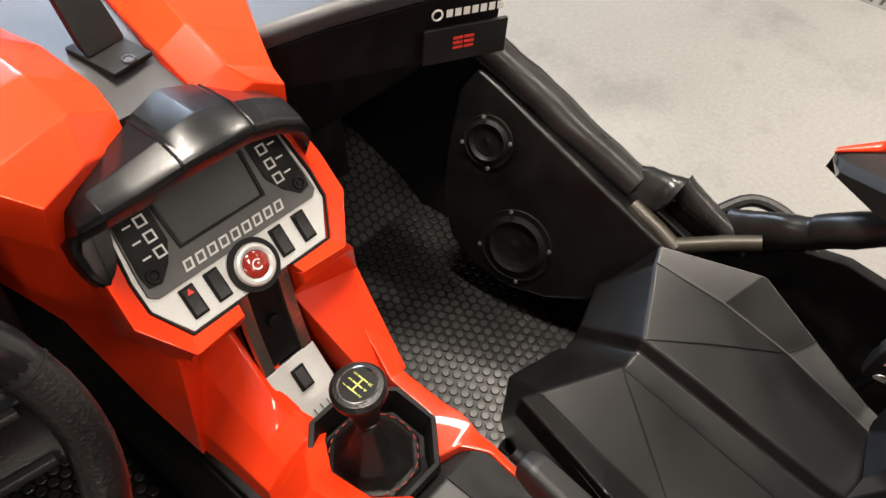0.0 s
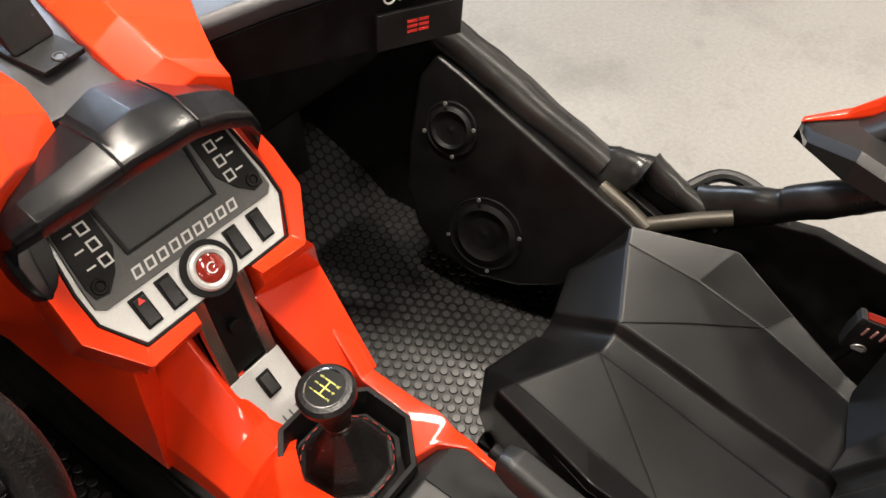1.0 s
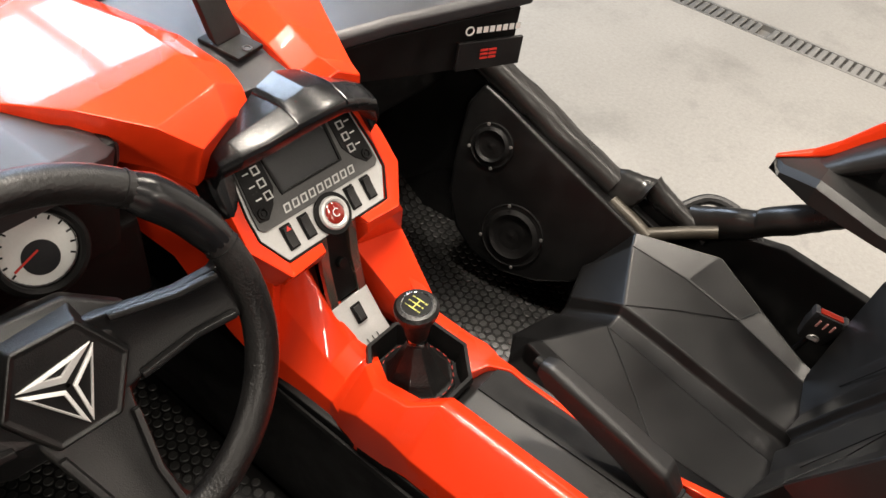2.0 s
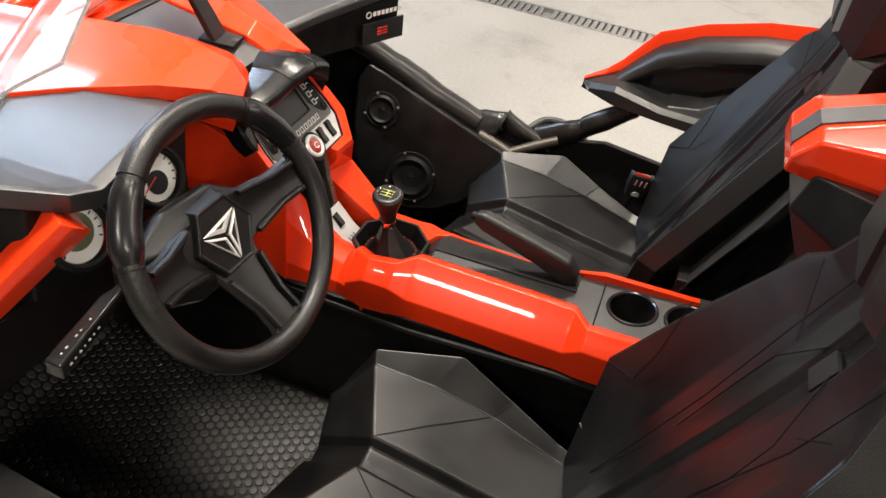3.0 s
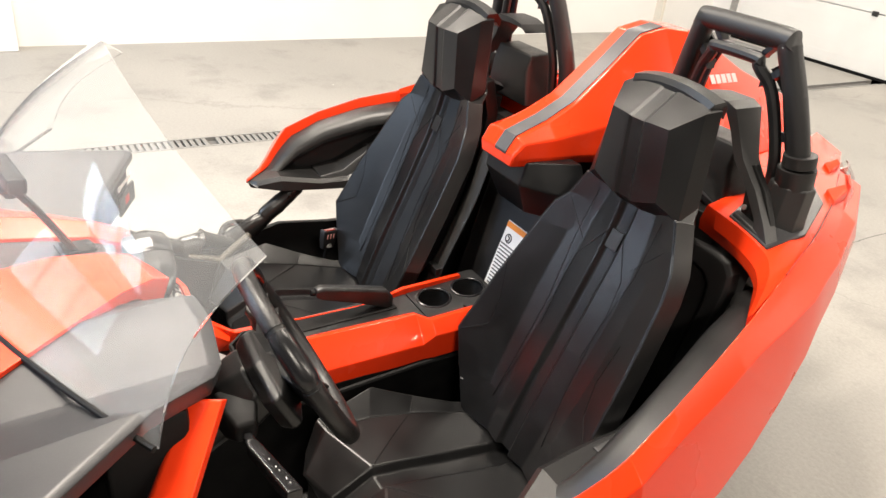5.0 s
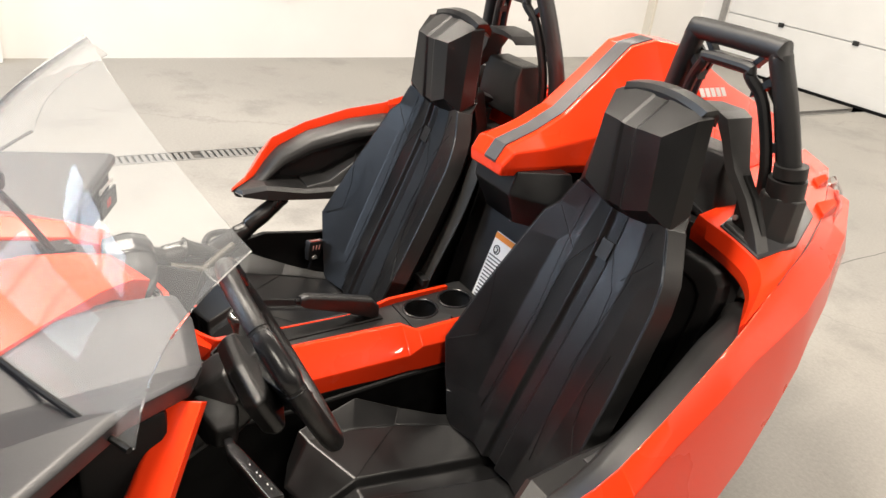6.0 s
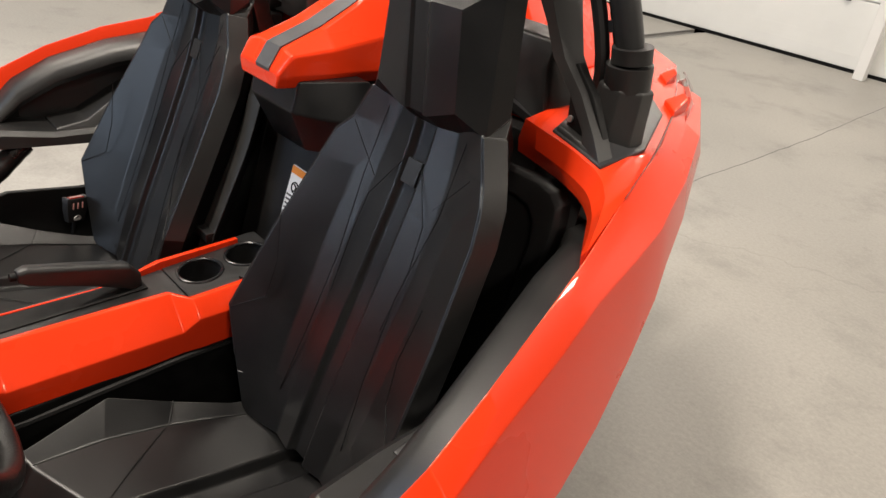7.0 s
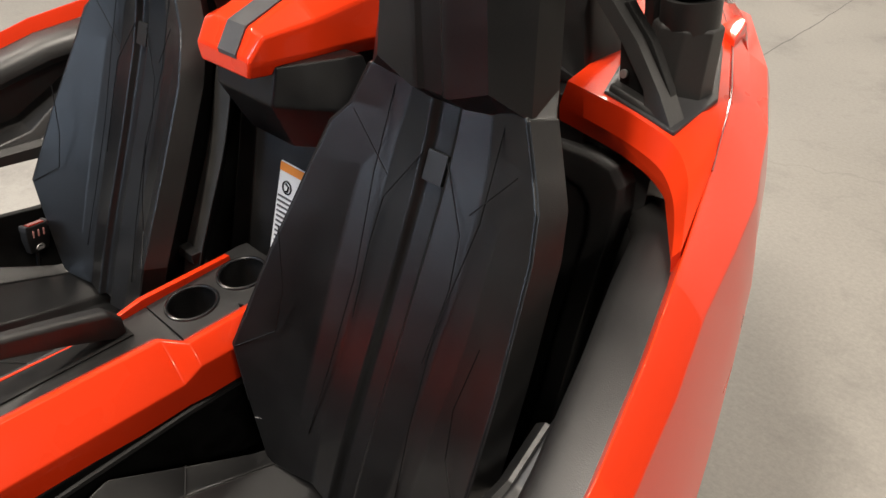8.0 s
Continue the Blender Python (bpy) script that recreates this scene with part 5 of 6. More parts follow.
both("panel_joint", lambda: tube([(-0.631, -0.331, 0.8955), (-0.578, -0.474, 0.9190), (-0.533, -0.570, 0.9260), (-0.484, -0.668, 0.9310), (-0.370, -0.858, 0.9345)], 0.0013, 6, 4), GLOSSRED)
both("deck_middle", lambda: bev(loft([[(-0.44, -0.40, 0.86), (-0.10, -0.40, 0.86), (-0.10, -0.40, 0.925), (-0.44, -0.40, 0.925)], [(-0.25, -0.95, 0.86), (-0.06, -0.95, 0.86), (-0.06, -0.95, 0.925), (-0.25, -0.95, 0.925)]]), 0.004), RED, "glossy red middle of the rear deck")
both("rear_deck", deck, RED, "glossy red rear deck")


def fins(x, y, z, s):
    """Low wedge that rises towards the tail."""
    base = [(x + 0.010 * s, y + 0.006 * s), (x + 0.000 * s, y - 0.040 * s), (x - 0.018 * s, y - 0.030 * s), (x - 0.034 * s, y + 0.040 * s)]
    return bev(loft([[(a, b, z - 0.02) for a, b in base], [(a, b, z + h) for (a, b), h in zip(base, (0.000, 0.010, 0.004, -0.006))]]), 0.003)


both("tail_fin", lambda: fins(-0.466, -0.682, 0.945, 1.0), RED, "small red fin over the tail lamp")
both("tail_fin", lambda: fins(-0.360, -0.82, 0.950, 0.8), RED, "small red fin over the tail lamp")


def tail_lamp():
    return bev(loft([[(-0.545, -0.62, 0.895), (-0.525, -0.645, 0.920), (-0.47, -0.68, 0.88)], [(-0.475, -0.78, 0.905), (-0.450, -0.785, 0.935), (-0.39, -0.80, 0.89)], [(-0.37, -0.94, 0.905), (-0.335, -0.94, 0.940), (-0.28, -0.94, 0.89)]]), 0.006)


both("tail_lamp", tail_lamp, LENS, "clear tail lamp lens")


# roll hoops
def hoop_frame(inset):
    """Left foot to right foot of one hoop, set in from its outer edge."""
    c, zt = -0.350, 1.290 - inset
    leg = [(0.190, -0.452, 0.950), (0.188, -0.440, 1.050), (0.155, -0.420, 1.165), (0.127, -0.404, 1.258)]
    down = [(c - w + inset, y, z - (inset * 0.8 if z > 1.2 else 0)) for w, y, z in leg]
    up = [(c + w - inset, y, z - (inset * 0.8 if z > 1.2 else 0)) for w, y, z in reversed(leg)]
    return down + [(c - 0.120 + inset, -0.401, zt - 0.009), (c - 0.109 + inset * 0.9, -0.400, zt), (c + 0.109 - inset * 0.9, -0.400, zt), (c + 0.120 - inset, -0.401, zt - 0.009)] + up


def hoop_outer():
    return tube(hoop_frame(0.021), 0.0215, 16, 4)


def hoop_inner():
    bm = tube(hoop_frame(0.066), 0.0115, 10, 4)
    bm.transform(Matrix.Translation((0, 0.010, 0)))
    return bm


def hoop_webs():
    a, b = hoop_frame(0.021), hoop_frame(0.066)
    webs = []
    for i, j, ts in ((0, 1, (0.1,)), (11, 10, (0.1,)), (1, 2, (0.5,)), (10, 9, (0.5,)), (2, 3, (0.9,)), (9, 8, (0.9,))):
        for t in ts:
            p, q = Vector(a[i]).lerp(Vector(a[j]), t), Vector(b[i]).lerp(Vector(b[j]), t)
            webs.append(slab([p, q + Vector((0, 0.008, -0.012)), q + Vector((0, 0.008, -0.028)), p + Vector((0, 0, -0.020))], (0, -0.022, 0)))
    for i in (5, 6):
        p, q = Vector(a[i]), Vector(b[i])
        d = 0.014 if i == 5 else -0.014
        webs.append(slab([p, q, q + Vector((d, 0, 0)), p + Vector((d, 0, 0))], (0, -0.020, 0)))
    for i, j in ((0, 1), (1, 2), (2, 3), (11, 10), (10, 9), (9, 8)):
        off = Vector((0, -0.026, 0))
        webs.append(slab([Vector(a[i]) + off, Vector(a[j]) + off, Vector(b[j]) + off, Vector(b[i]) + off], (0, 0.006, 0)))
    for i, j in ((5, 6),):
        off = Vector((0, -0.026, 0))
        p, q = Vector(b[i]) + off, Vector(b[j]) + off
        webs.append(slab([p, q, q + Vector((0, 0, 0.012)), p + Vector((0, 0, 0.012))], (0, 0.03, 0)))
    return webs


for k in (1, -1):
    flip = (lambda b: b) if k == 1 else mirror
    h = part("roll_hoop", flip(hoop_outer()), PADGREY, car, "black cast roll hoop with slots behind the headrest")
    part("hoop_inner", flip(hoop_inner()), PLASTIC, h)
    for web in hoop_webs():
        part("hoop_rib", flip(web), PLASTIC, h)
    for za, zb, rr in ((0.99, 1.046, 0.036), (1.050, 1.072, 0.031)):
        part("collar", flip(tube([(-0.519, -0.452 + (za - 0.95) * 0.12, za), (-0.517, -0.452 + (zb - 0.95) * 0.12, zb)], rr, 18)), PLASTIC, h)
    foot = loft([[(cx + rr * 1.06 * math.cos(radians(22.5 + 45 * q)), cy + rr * math.sin(radians(22.5 + 45 * q)), z) for q in range(8)]
                 for cx, cy, z, rr in ((-0.512, -0.444, 0.918, 0.048), (-0.513, -0.446, 0.950, 0.045), (-0.514, -0.448, 0.990, 0.043), (-0.515, -0.448, 1.010, 0.042), (-0.515, -0.447, 1.014, 0.037))])
    part("hoop_foot", flip(bev(foot, 0.003)), PADGREY, h, "black eight-sided foot of the roll hoop")
    gusset = part("foot_gusset", flip(bev(slab([(-0.480, -0.366, 0.944), (-0.560, -0.360, 0.926), (-0.548, -0.364, 0.955), (-0.512, -0.372, 1.003), (-0.470, -0.378, 1.040), (-0.462, -0.378, 1.036)], (0, -0.016, 0)), 0.002)), BLACK, h, "black sunk gusset with a bolt")
    part("bolt", flip(disc(facing((-0.486, -0.366, 0.960), (0, 1, 0.1)), 0.0055, 0.004, 12, 0.001)), STEEL, gusset)
    sill = loft([[(x, y, z + 0.004), (x, y - 0.004, z + 0.014), (x, y - 0.020, z + 0.014), (x, y - 0.024, z + 0.004)] for x, y, z in ((-0.482, -0.338, 0.940), (-0.560, -0.340, 0.919))])
    part("foot_sill", flip(bev(sill, 0.003)), PADGREY, h, "grey raised bar along the base plate")
    plate_f = slab([(-0.576, -0.336, 0.916), (-0.480, -0.334, 0.940), (-0.430, -0.47, 0.949), (-0.425, -0.660, 0.951), (-0.500, -0.605, 0.935), (-0.570, -0.455, 0.921)], (0, 0, 0.006))
    part("foot_plate", flip(bev(plate_f, 0.002)), GREYPLASTIC, h, "grey base plate")
    arm = [(-0.285, -0.385, 1.118), (-0.295, -0.380, 1.132), (-0.330, -0.376, 1.140), (-0.388, -0.374, 1.141), (-0.410, -0.378, 1.131), (-0.430, -0.384, 1.085), (-0.455, -0.382, 1.045), (-0.502, -0.376, 1.004), (-0.546, -0.366, 0.955), (-0.573, -0.359, 0.918)]
    sweep = loft([[Vector(p) + Vector((0, 0.020, 0)), Vector(p) + Vector((0, 0.020 - t, 0)), Vector(p) + Vector((d[0], 0.020 - t, d[1])), Vector(p) + Vector((d[0], 0.020, d[1]))]
                  for p, t, d in zip(arm, (0.070, 0.075, 0.080, 0.080, 0.075, 0.060, 0.046, 0.036, 0.034, 0.034),
                                     [(0.006, -0.006), (0.006, -0.010), (0, -0.013), (0.010, -0.014), (0.020, -0.012), (0.022, 0), (0.022, -0.004), (0.020, -0.006), (0.022, 0), (0.036, 0)])])
    part("belt_guide", flip(bev(sweep, 0.004)), PADGREY, h, "grey belt guide beside the headrest")
    speaker = loft([[(-0.430, y, 0.925), (-0.245, y, 0.925), (-0.265, y, zt), (-0.415, y, zt)] for y, zt in [(-0.372, 1.015), (-0.386, 1.058), (-0.45, 1.062), (-0.49, 0.98)]])
    part("rear_box", flip(bev(speaker, 0.006)), PLASTIC, car, "black box behind the seat")
    block = part("corner_block", flip(bev(slab([(-0.46, -0.335, 0.865), (-0.36, -0.325, 0.865), (-0.35, -0.325, 0.925), (-0.455, -0.337, 0.925)], (0, -0.05, 0)), 0.004)), PLASTIC, car)
    part("bolt", flip(disc(facing((-0.402, -0.3295, 0.908), (-0.1, 1, 0.1)), 0.007, 0.005, 12, 0.0015)), STEEL, block, "steel bolt head")
    part("bracket", flip(bev(slab([(-0.330, -0.330, 0.968), (-0.352, -0.330, 0.975), (-0.424, -0.372, 0.930), (-0.410, -0.372, 0.918)], (0, -0.03, -0.012)), 0.002)), GREYPLASTIC, block, "grey angled bracket")

# ---- fairing between the seats ----
FC = -0.02


def fairing():
    rings = []
    for y, wc, zc, ws, zs, yb, wb, zb in [(-0.102, 0.054, 0.938, 0.062, 0.936, 0.0, 0.064, 0.930), (-0.124, 0.046, 0.972, 0.070, 0.966, 0.0, 0.073, 0.931), (-0.20, 0.046, 1.002, 0.084, 0.976, 0.0, 0.092, 0.934), (-0.27, 0.044, 1.040, 0.096, 0.990, 0.0, 0.108, 0.938),
                                          (-0.35, 0.042, 1.112, 0.112, 1.010, 0.0, 0.135, 0.940), (-0.43, 0.040, 1.188, 0.14, 1.020, 0.0, 0.19, 0.935), (-0.50, 0.042, 1.203, 0.155, 1.030, 0.0, 0.22, 0.932), (-0.60, 0.044, 1.192, 0.155, 1.030, 0.0, 0.23, 0.93), (-0.80, 0.044, 1.095, 0.13, 0.995, 0.0, 0.19, 0.925), (-1.10, 0.03, 0.985, 0.08, 0.95, 0.0, 0.10, 0.90)]:
        pts = [(wc, y, zc), (ws, y + yb * 0.3, zs), (wb, y + yb * 0.4, zb), (wb * 0.9, y + yb * 0.3, zb - 0.02)]
        rings.append([(FC - p[0], p[1], p[2]) for p in reversed(pts)] + [(FC + p[0], p[1], p[2]) for p in pts])
    return bev(loft(rings), 0.006, 3, 12)


part("fairing", fairing(), RED, car, "glossy red fairing between the seats with a grey stripe")
rings = []
for y, z in [(-0.1005, 0.9405), (-0.1225, 0.9745), (-0.20, 1.0045), (-0.27, 1.0425), (-0.35, 1.1145), (-0.43, 1.1905), (-0.495, 1.2050)]:
    rings.append([(FC - 0.036, y, z), (FC + 0.006, y, z), (FC + 0.006, y - 0.001, z - 0.006), (FC - 0.036, y - 0.001, z - 0.006)])
part("fairing_stripe", loft(rings), STRIPE, car, "dark grey painted stripe")
nm = facing((FC - 0.108, -0.66, 1.095), (-0.80, -0.10, 0.60), (0.25, 0.0, 0.97))
for i in range(5):
    q = box(-0.05 + 0.022 * i, -0.034 + 0.022 * i, -0.011, 0.011, 0, 0.0015)
    q.transform(nm)
    part("name_bar", q, SILVER, car)
pillar = part("centre_pillar", bev(loft([[(-0.20, y, z), (0.16, y, z), (0.20, y - 0.06, z), (-0.24, y - 0.06, z)] for y, z in [(-0.150, 0.46), (-0.185, 0.60), (-0.225, 0.76), (-0.24, 0.86)]]), 0.004), PLASTIC, car, "black panel behind the console")
mould = loft([[(FC - 0.075, -0.135, 0.925), (FC + 0.070, -0.135, 0.925), (FC + 0.13, -0.24, 0.932), (FC - 0.135, -0.24, 0.932)],
              [(FC - 0.070, -0.125, 0.870), (FC + 0.065, -0.125, 0.870), (FC + 0.16, -0.235, 0.860), (FC - 0.18, -0.235, 0.860)],
              [(FC - 0.055, -0.165, 0.790), (FC + 0.050, -0.165, 0.790), (FC + 0.15, -0.23, 0.800), (FC - 0.18, -0.23, 0.800)]])
part("nose_moulding", bev(mould, 0.004), SOFTBLACK, car, "black faceted moulding under the fairing nose")
part("pillar_bolt", disc(facing((-0.010, -0.215, 0.765), (0, 0.97, 0.24)), 0.007, 0.006, 12, 0.0015), STEEL, pillar, "steel bolt head")
lab = [(0.040, 0.522), (-0.075, 0.522), (-0.075, 0.715), (0.030, 0.715)]
py = lambda z: -0.150 - (z - 0.46) * 0.245
lo = lambda x, z, d=0.0: Vector((x, py(z) + 0.003 + d, z))
label_ob = part("warning_label", slab([lo(x, z) for x, z in lab], (0, -0.002, 0)), WHITE, car, "white warning label with an orange heading")
part("label_heading", slab([lo(x, z, 0.0012) for x, z in [(0.0305, 0.700), (-0.075, 0.700), (-0.075, 0.714), (0.0295, 0.714)]], (0, -0.001, 0)), ORANGE, label_ob, "orange heading")
part("label_symbol", torus(facing(lo(0.008, 0.675, 0.001), (0, 0.95, 0.2)), 0.011, 0.0014, 24, 5), BLACK, label_ob)
part("label_symbol", tube([lo(0.012, 0.681, 0.001), lo(0.004, 0.677, 0.001), lo(0.006, 0.669, 0.001), lo(0.011, 0.668, 0.001)], 0.0016, 6), BLACK, label_ob)
for i in range(14):
    z = 0.655 - 0.009 * i
    part("label_line", slab([lo(0.030, z, 0.0012), lo(-0.06, z, 0.0012), lo(-0.06, z + 0.003, 0.0012), lo(0.030, z + 0.003, 0.0012)], (0, -0.001, 0)), DARKGREY, label_ob)


# seat belts and buckles
def strap(points, w):
    side = Vector((1, 0, 0)) * w / 2
    return loft([[Vector(p) - side, Vector(p) + side, Vector(p) + side + Vector((0, -0.002, 0)), Vector(p) - side + Vector((0, -0.002, 0))] for p in points])


part("seat_belt", strap(catmull([(0.135, -0.20, 0.88), (0.130, -0.155, 0.74), (0.125, -0.10, 0.62), (0.122, -0.065, 0.54), (0.13, -0.05, 0.45)], 5), 0.046), WEBBING, car, "black seat belt webbing")
part("belt_latch", bev(box(0.100, 0.145, -0.075, -0.055, 0.545, 0.565), 0.003), PLASTIC, car, "black belt tongue")


def buckle(p, lean, turn, worn):
    """A flat buckle whose broad face looks along -x, then turned."""
    m = Matrix.Translation(p) @ pose(0, 0, 0, lean, 0, turn)
    bm = bev(loft([[(-0.008, -0.021, 0.0), (0.008, -0.021, 0.0), (0.008, 0.021, 0.0), (-0.008, 0.021, 0.0)], [(-0.010, -0.027, 0.03), (0.010, -0.027, 0.03), (0.010, 0.027, 0.03), (-0.010, 0.027, 0.03)],
                   [(-0.009, -0.028, 0.058), (0.009, -0.028, 0.058), (0.009, 0.028, 0.058), (-0.009, 0.028, 0.058)]]), 0.003)
    bm.transform(m)
    ob = part("belt_buckle", bm, PLASTIC, car, "black belt buckle with a worn red release")
    r = box(-0.006, 0.006, -0.019, 0.019, 0.056, 0.0605, 0.0015)
    r.transform(m)
    part("release", r, GLOSSRED, ob, "worn dark red release button")
    for y in (-0.024, 0.024):
        e = box(-0.0098, 0.0098, y - 0.0042, y + 0.0042, 0.048, 0.0605, 0.002)
        e.transform(m)
        part("corner_cap", e, GREYPLASTIC, ob)
    for y in (-0.012, 0.0, 0.012):
        e = box(-0.0112, -0.009, y - 0.0014, y + 0.0014, 0.034, 0.048, 0.0003)
        e.transform(m)
        part("wear_mark", e, worn, ob)
    t = tube([m @ Vector((-0.0103, 0.009 * math.cos(q), 0.008 + 0.008 * math.sin(q))) for q in np.linspace(0, math.pi, 12)], 0.0016, 6)
    part("steel_tab", t, STEEL, ob)
    q = box(-0.011, -0.009, -0.008, 0.008, 0.005, 0.012, 0.001)
    q.transform(m)
    part("tab_face", q, SILVER, ob)
    w = tube([m @ Vector((0, 0, 0.002)), m @ Vector((0, 0.003, -0.04)), m @ Vector((0, 0.0, -0.12))], 0.005, 8)
    part("buckle_stalk", w, BLACK, ob)
    return ob


WORN = material("worn_red", (0.35, 0.12, 0.10), (0.55, 0.30, 0.28), (0.5, 0.6), scale=300)
buckle((0.540, 0.060, 0.424), 10, 20, WORN)
buckle((-0.168, -0.005, 0.392), -8, 35, WORN)
am = facing((-0.152, -0.024, 0.390), (-0.55, 0.65, 0.45))
anchor = part("belt_anchor", bev(loft([[am @ Vector((x * f, y * f, z)) for x, y in ((-0.012, -0.014), (0.012, -0.014), (0.014, 0.022), (-0.014, 0.022))] for f, z in ((1.0, -0.006), (1.0, 0.0))]), 0.002), PLASTIC, car, "black belt anchor with a steel bolt")
part("bolt", disc(am, 0.008, 0.006, 12, 0.002), STEEL, anchor, "steel bolt head")
part("bolt_washer", torus(am @ pose(0, 0, 0.001), 0.0095, 0.0012, 20, 6), STEEL, anchor)

# ---- bonnet and front, seen over the dash ----
def bonnet():
    rings = []
    for y, z, w, zs in [(1.18, 0.845, 0.42, 0.80), (1.45, 0.84, 0.44, 0.78), (1.75, 0.80, 0.42, 0.72), (2.05, 0.70, 0.34, 0.60), (2.2, 0.58, 0.26, 0.5)]:
        rings.append([(-w, y, zs), (-w * 0.55, y, z), (0.0, y, z + 0.012), (w * 0.55, y, z), (w, y, zs), (w, y, zs - 0.2), (-w, y, zs - 0.2)])
    return bev(loft(rings), 0.01, 2, 10)


part("bonnet", bonnet(), RED, car, "glossy red louvred bonnet")
part("louvre_panel", bev(loft([[(CX - w, y, z), (CX + w, y, z), (CX + w, y, z - 0.05), (CX - w, y, z - 0.05)] for y, z, w in [(0.945, 0.834, 0.150), (1.10, 0.838, 0.165), (1.34, 0.836, 0.19)]]), 0.003), RED, car, "sunk red panel under the louvres")
part("cover_gap", box(CX - 0.10, CX + 0.10, 0.926, 0.948, 0.80, 0.839, 0.002), BLACK, car, "black rubber gap behind the dash cover")
for i in range(6):
    for k in (-1, 1):
        y = 0.985 + 0.050 * i
        blade = loft([[(CX + k * u, y - 0.10 * u + dy, 0.846 + 0.004 * (1 - abs(u - 0.09) / 0.07) + dz) for dy, dz in ((-0.013, -0.008), (-0.009, 0.004), (0.000, 0.008), (0.011, 0.005), (0.015, -0.008))] for u in (0.020, 0.055, 0.090, 0.125, 0.160)])
        part("louvre", bev(blade, 0.002), RED, car)


def front_fender():
    rings = []
    for y, xo, zo, xi, zi in [(1.05, -0.72, 0.72, -0.46, 0.80), (1.3, -0.84, 0.72, -0.46, 0.79), (1.6, -0.90, 0.70, -0.44, 0.76), (1.9, -0.88, 0.6, -0.36, 0.68)]:
        rings.append([(xo, y, zo), (xi, y, zi), (xi, y, zi - 0.1), (xo, y, zo - 0.15)])
    return bev(loft(rings), 0.015, 3)


both("front_fender", front_fender, GREYPLASTIC, "dark grey front body panel")


# wheels: two in front, one behind
def road_wheel(x, y, r, w):
    wh = part("wheel", join(torus(pose(x, y, r, 0, 90, 0), r - 0.05, 0.05, 48, 12), tube([(x - w / 2, y, r), (x + w / 2, y, r)], r - 0.04, 40)), RUBBER, car, "road wheel with a black tyre")
    part("wheel_rim", tube([(x - w / 2 - 0.01, y, r), (x + w / 2 + 0.01, y, r)], r - 0.10, 32), PLASTIC, wh, "black alloy rim")


for x, y, r, w in ((-0.80, 1.62, 0.32, 0.2), (0.80, 1.62, 0.32, 0.2), (0.0, -1.05, 0.345, 0.26)):
    road_wheel(x, y, r, w)
both("side_skirt", lambda: bev(box(-0.72, -0.62, -0.30, 1.2, 0.13, 0.30), 0.03), BLACK, "black lower body side")
part("rear_body", bev(loft([[(-0.60, -0.36, 0.2), (0.60, -0.36, 0.2), (0.56, -0.36, 0.88), (-0.56, -0.36, 0.88)], [(-0.22, -0.85, 0.45), (0.22, -0.85, 0.45), (0.36, -0.85, 0.88), (-0.36, -0.85, 0.88)]]), 0.02), BLACK, car, "black rear body under the deck")
part("swing_arm", bev(box(-0.06, 0.06, -1.05, -0.4, 0.3, 0.4), 0.02), BLACK, car)

# ---- windscreen: a curved clear sheet with a shaped upper edge ----
def windscreen():
    nu, nv, th = 32, 12, 0.004
    bm = bmesh.new()
    cols = []
    for i in range(nu + 1):
        u = -1 + 2 * i / nu
        a = abs(u)
        foot = Vector((0.575 * u, 0.965 - 0.22 * a ** 1.5, 0.858 - 0.012 * a ** 2))
        head = Vector((0.50 * u, 0.680 - 0.095 * a ** 2, 1.178 - 0.138 * a ** 1.5))
        cols.append([bm.verts.new(foot.lerp(head, v / nv) + Vector((0, 0.030, 0.012)) * math.sin(math.pi * v / nv)) for v in range(nv + 1)])
    for a, b in zip(cols, cols[1:]):
        for v in range(nv):
            bm.faces.new((a[v], b[v], b[v + 1], a[v + 1]))
    bmesh.ops.recalc_face_normals(bm, faces=bm.faces)
    bmesh.ops.solidify(bm, geom=bm.faces[:], thickness=th)
    return bm


screen_ob = part("windscreen", windscreen(), CLEAR, car, "low clear curved acrylic windscreen")
screen_ob.visible_shadow = False
part("screen_gasket", tube([(0.575 * u, 0.968 - 0.22 * abs(u) ** 1.5, 0.858 - 0.012 * u * u) for u in np.linspace(-1, 1, 41)], 0.0045, 8), BLACK, car, "black rubber seal under the windscreen")

# outside mirror on the far side
mir = part("side_mirror", bev(loft([[(0.60, 1.02, 0.80), (0.64, 1.02, 0.80), (0.64, 1.06, 0.80), (0.60, 1.06, 0.80)], [(0.70, 1.00, 0.88), (0.74, 1.00, 0.88), (0.74, 1.05, 0.88), (0.70, 1.05, 0.88)]]), 0.006), BLACK, car, "black outside mirror")
part("mirror_shell", bev(loft([[(0.66, y, 0.88), (0.84, y, 0.885), (0.85, y, 0.955), (0.68, y, 0.965)] for y in (0.98, 1.03, 1.06)]), 0.015, 3), BLACK, mir)


# ---- the drain across the floor ----
drain = tagged(new("floor_drain"), "narrow slotted steel trench drain set in concrete floor", "drain")
drain.location = (GRATE_X, 0, 0)
for k in (-1, 1):
    part("drain_edge", box(k * GRATE_W - 0.008, k * GRATE_W + 0.008, Y0 + 0.1, Y1 - 0.1, -0.02, 0.002), STEEL, drain, "steel edge")
part("drain_channel", box(-GRATE_W + 0.008, GRATE_W - 0.008, Y0 + 0.1, Y1 - 0.1, -0.030, -0.020), DARK, drain)
tmp = part("drain_bar", bev(box(-GRATE_W + 0.008, GRATE_W - 0.008, -0.0115, 0.0115, -0.014, 0.0), 0.002, 1), STEEL, drain)
bar_me = tmp.data
y = -3.6
tmp.location = (0, y, 0)
n = 0
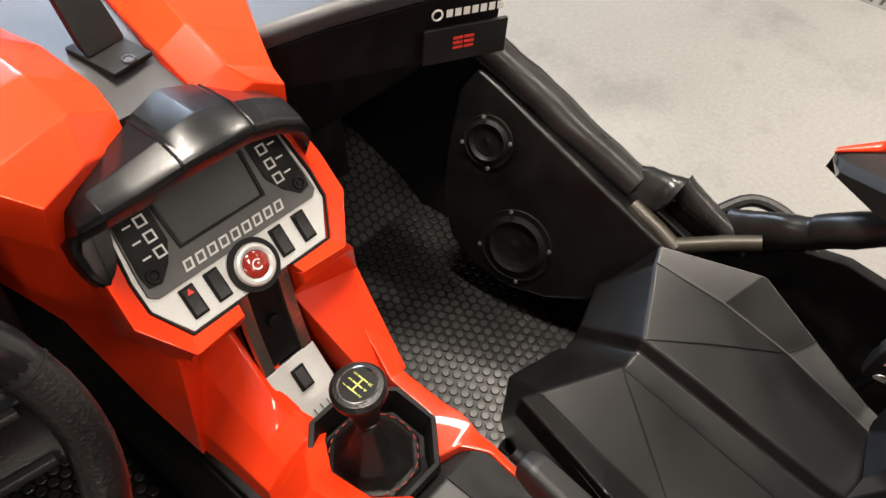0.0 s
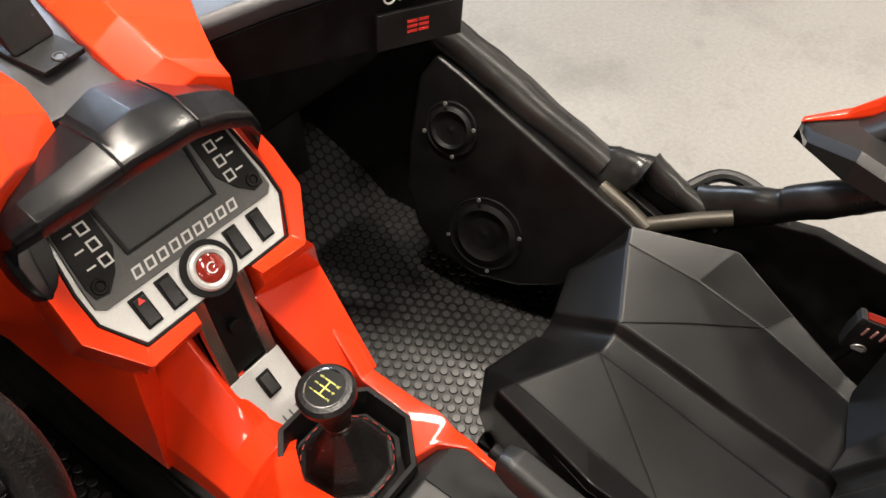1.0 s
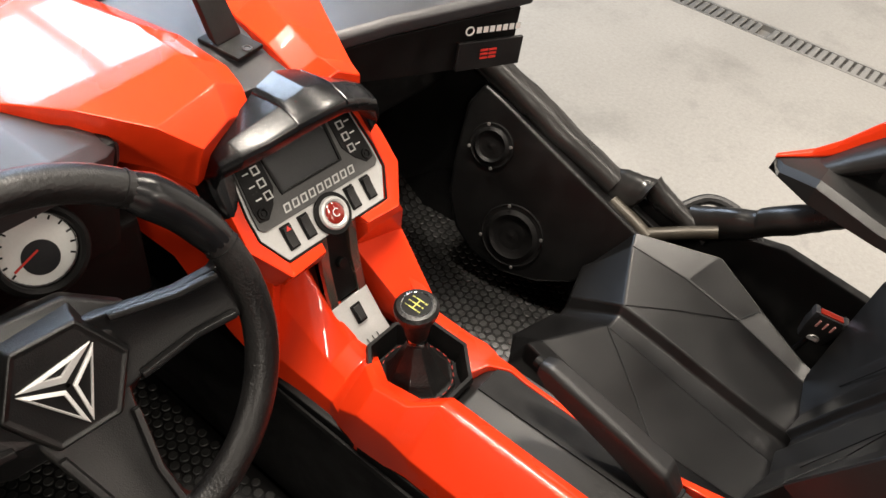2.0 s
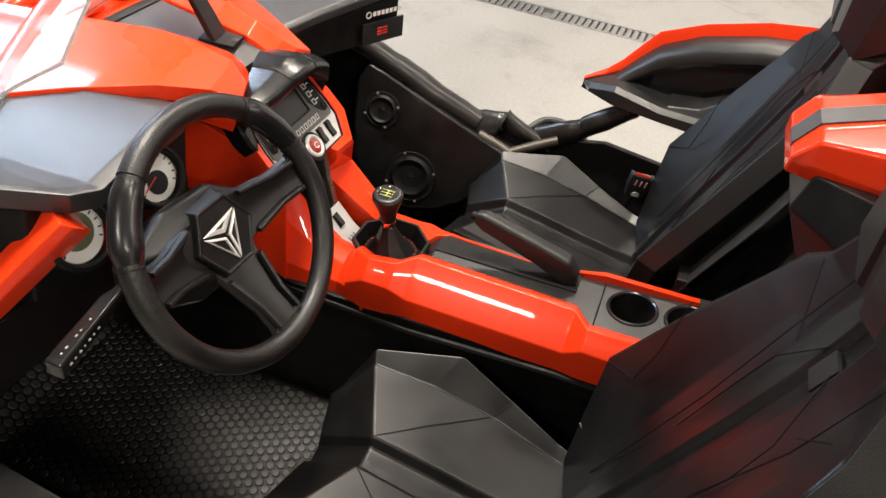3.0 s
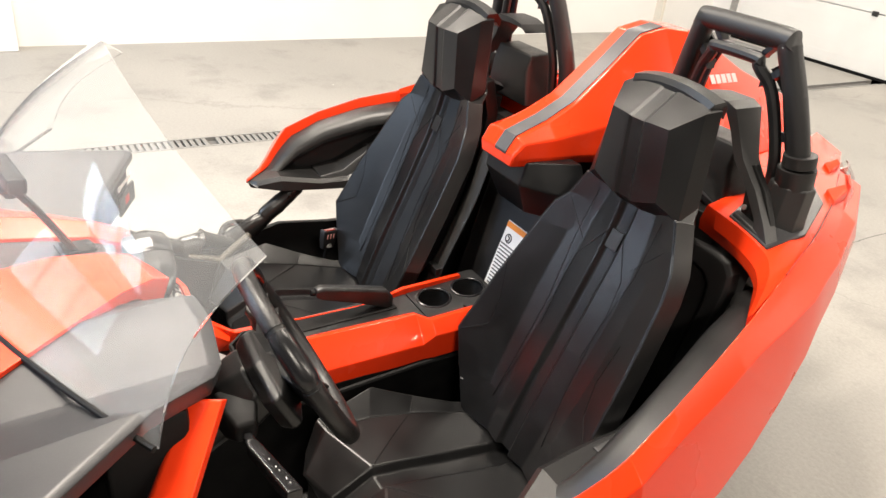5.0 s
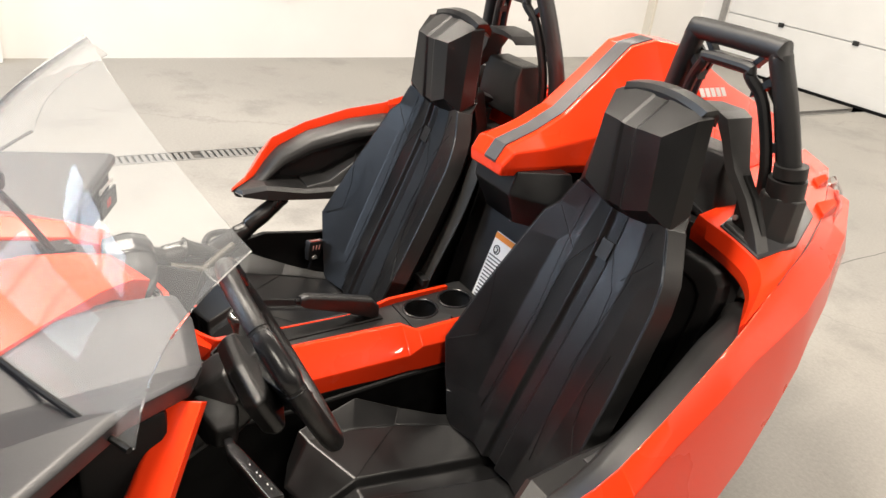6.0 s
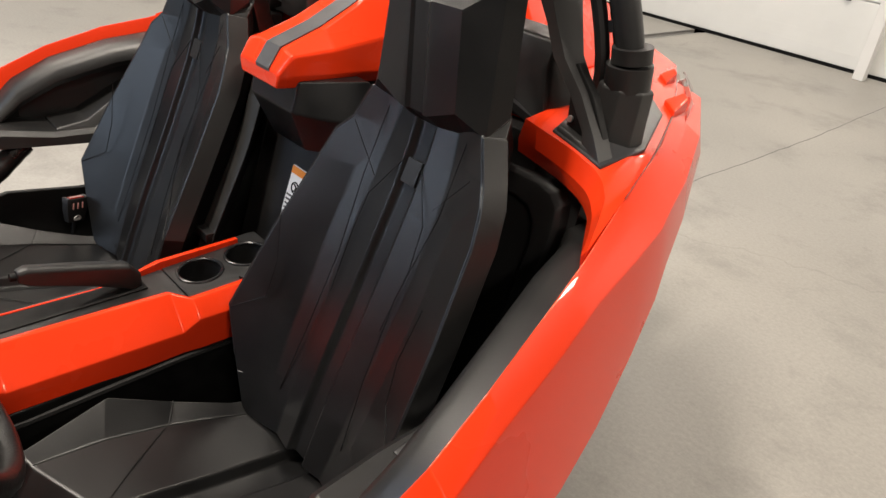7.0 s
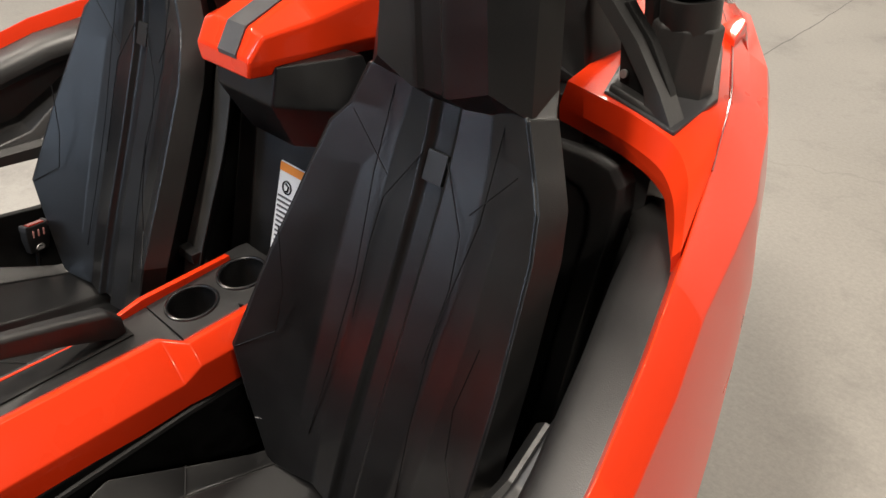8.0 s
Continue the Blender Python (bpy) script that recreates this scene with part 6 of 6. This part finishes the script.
while n < 230:
    y += 0.034 if (n % 24) else 0.075
    o = new("drain_bar", bar_me)
    o.parent = drain
    o.location = (0, y, 0)
    n += 1

# long crack in the concrete
for a, c in (((0.40, -1.9), (0.44, -2.78)), ((0.44, -2.78), (0.455, -4.1)), ((0.455, -4.1), (0.52, -5.56)), ((0.52, -5.56), (0.53, -6.4))):
    n_ = 14
    pts = [Vector((a[0] + (c[0] - a[0]) * k / n_ + 0.012 * noise.noise(Vector((k * 0.7, a[1], c[0]))), a[1] + (c[1] - a[1]) * k / n_ + 0.012 * noise.noise(Vector((a[0], k * 0.7, 3.0))), 0.0)) for k in range(n_ + 1)]
    d = (Vector((c[0], c[1], 0)) - Vector((a[0], a[1], 0))).normalized().cross(Vector((0, 0, 1)))
    part("crack", loft([[p - d * 0.0022, p + d * 0.0022, p + d * 0.0022 + Vector((0, 0, 0.0006)), p - d * 0.0022 + Vector((0, 0, 0.0006))] for p in pts]), DARKGREY, floor, "thin dark crack")

# ---- sectional door in the south wall ----
door = tagged(part("door_1", box(DOOR_X0, DOOR_X1, Y0 - 0.10, Y0 - 0.06, 0.0, DOOR_Z), DOORWHITE), "white sectional garage door, closed", "door", kind="structure")
for i in range(6):
    part("panel", bev(box(DOOR_X0, DOOR_X1, Y0 - 0.06, Y0 - 0.030, 0.025 + 0.56 * i, 0.575 + 0.56 * i), 0.006, 2), DOORWHITE, door)
    for zz in (0.10, 0.21, 0.32, 0.43):
        part("groove", box(DOOR_X0 + 0.01, DOOR_X1 - 0.01, Y0 - 0.0305, Y0 - 0.0285, 0.03 + 0.56 * i + zz, 0.038 + 0.56 * i + zz), DOORWHITE, door)
    for x in (DOOR_X0 + 0.75, DOOR_X0 + 1.35, DOOR_X0 + 2.25, DOOR_X0 + 3.1):
        part("hinge", bev(box(x - 0.03, x + 0.03, Y0 - 0.03, Y0 - 0.012, 0.555 + 0.56 * i, 0.60 + 0.56 * i), 0.004), PLASTIC, door)
part("seal", box(DOOR_X0, DOOR_X1, Y0 - 0.09, Y0 - 0.030, 0.0, 0.024), BLACK, door, "black rubber seal")
for x, name in ((DOOR_X0 - 0.05, 1), (DOOR_X1 - 0.01, 2)):
    part("track", bev(box(x, x + 0.06, Y0, Y0 + 0.05, 0.0, DOOR_Z), 0.004), STEEL, door, "steel door track")
setting("trim_1", bev(box(0.94, 1.03, -6.30, -6.21, 0, 0.9), 0.01), WALLPAINT, "white guard post beside the door", "trim")
setting("trim_2", bev(box(X1 - 0.10, X1, Y0 + 0.86, Y0 + 0.90, 0, ZC), 0.004), BEIGE, "white corner strip on the wall", "trim")
setting("trim_3", bev(box(X1 - 0.14, X1, 0.65, 0.85, 0, ZC), 0.01), WALLPAINT, "white pillar on the wall", "trim")

# tap on the east wall
tap = tagged(part("wall_tap", bev(box(X1 - 0.012, X1, -1.46, -1.34, 0.50, 0.54), 0.004), STEEL), "small steel wall tap on the white wall", "tap")
part("spout", tube([(X1 - 0.01, -1.40, 0.53), (X1 - 0.06, -1.40, 0.54), (X1 - 0.07, -1.40, 0.50)], 0.012, 8, 4), STEEL, tap)
part("handle", bev(box(X1 - 0.07, X1 - 0.03, -1.415, -1.385, 0.55, 0.62), 0.005), STEEL, tap)

# ---- lamps on the ceiling ----
for x, y, share in ((-4.2, 1.3, 1.0), (-4.2, -3.0, 1.0), (-4.2, -4.9, 0.7), (0.15, 0.90, 1.6), (0.15, -1.7, 0.5), (1.0, -5.1, 0.65), (2.8, 0.95, 1.0), (3.0, -1.7, 0.15), (3.0, -4.9, 0.5)):
    lamp = tagged(part("ceiling_lamp", box(x - 0.13, x + 0.13, y - 0.66, y + 0.66, ZC - 0.07, ZC - 0.001, 0.01), WHITE),
                  "long white ceiling lamp, lit", "lamp", "ceiling lamps")
    area_lamp("lamp_light", pose(x, y, ZC - 0.08), 0.22, 1.3, LAMP_WATTS * share, (1.0, 0.90, 0.78))
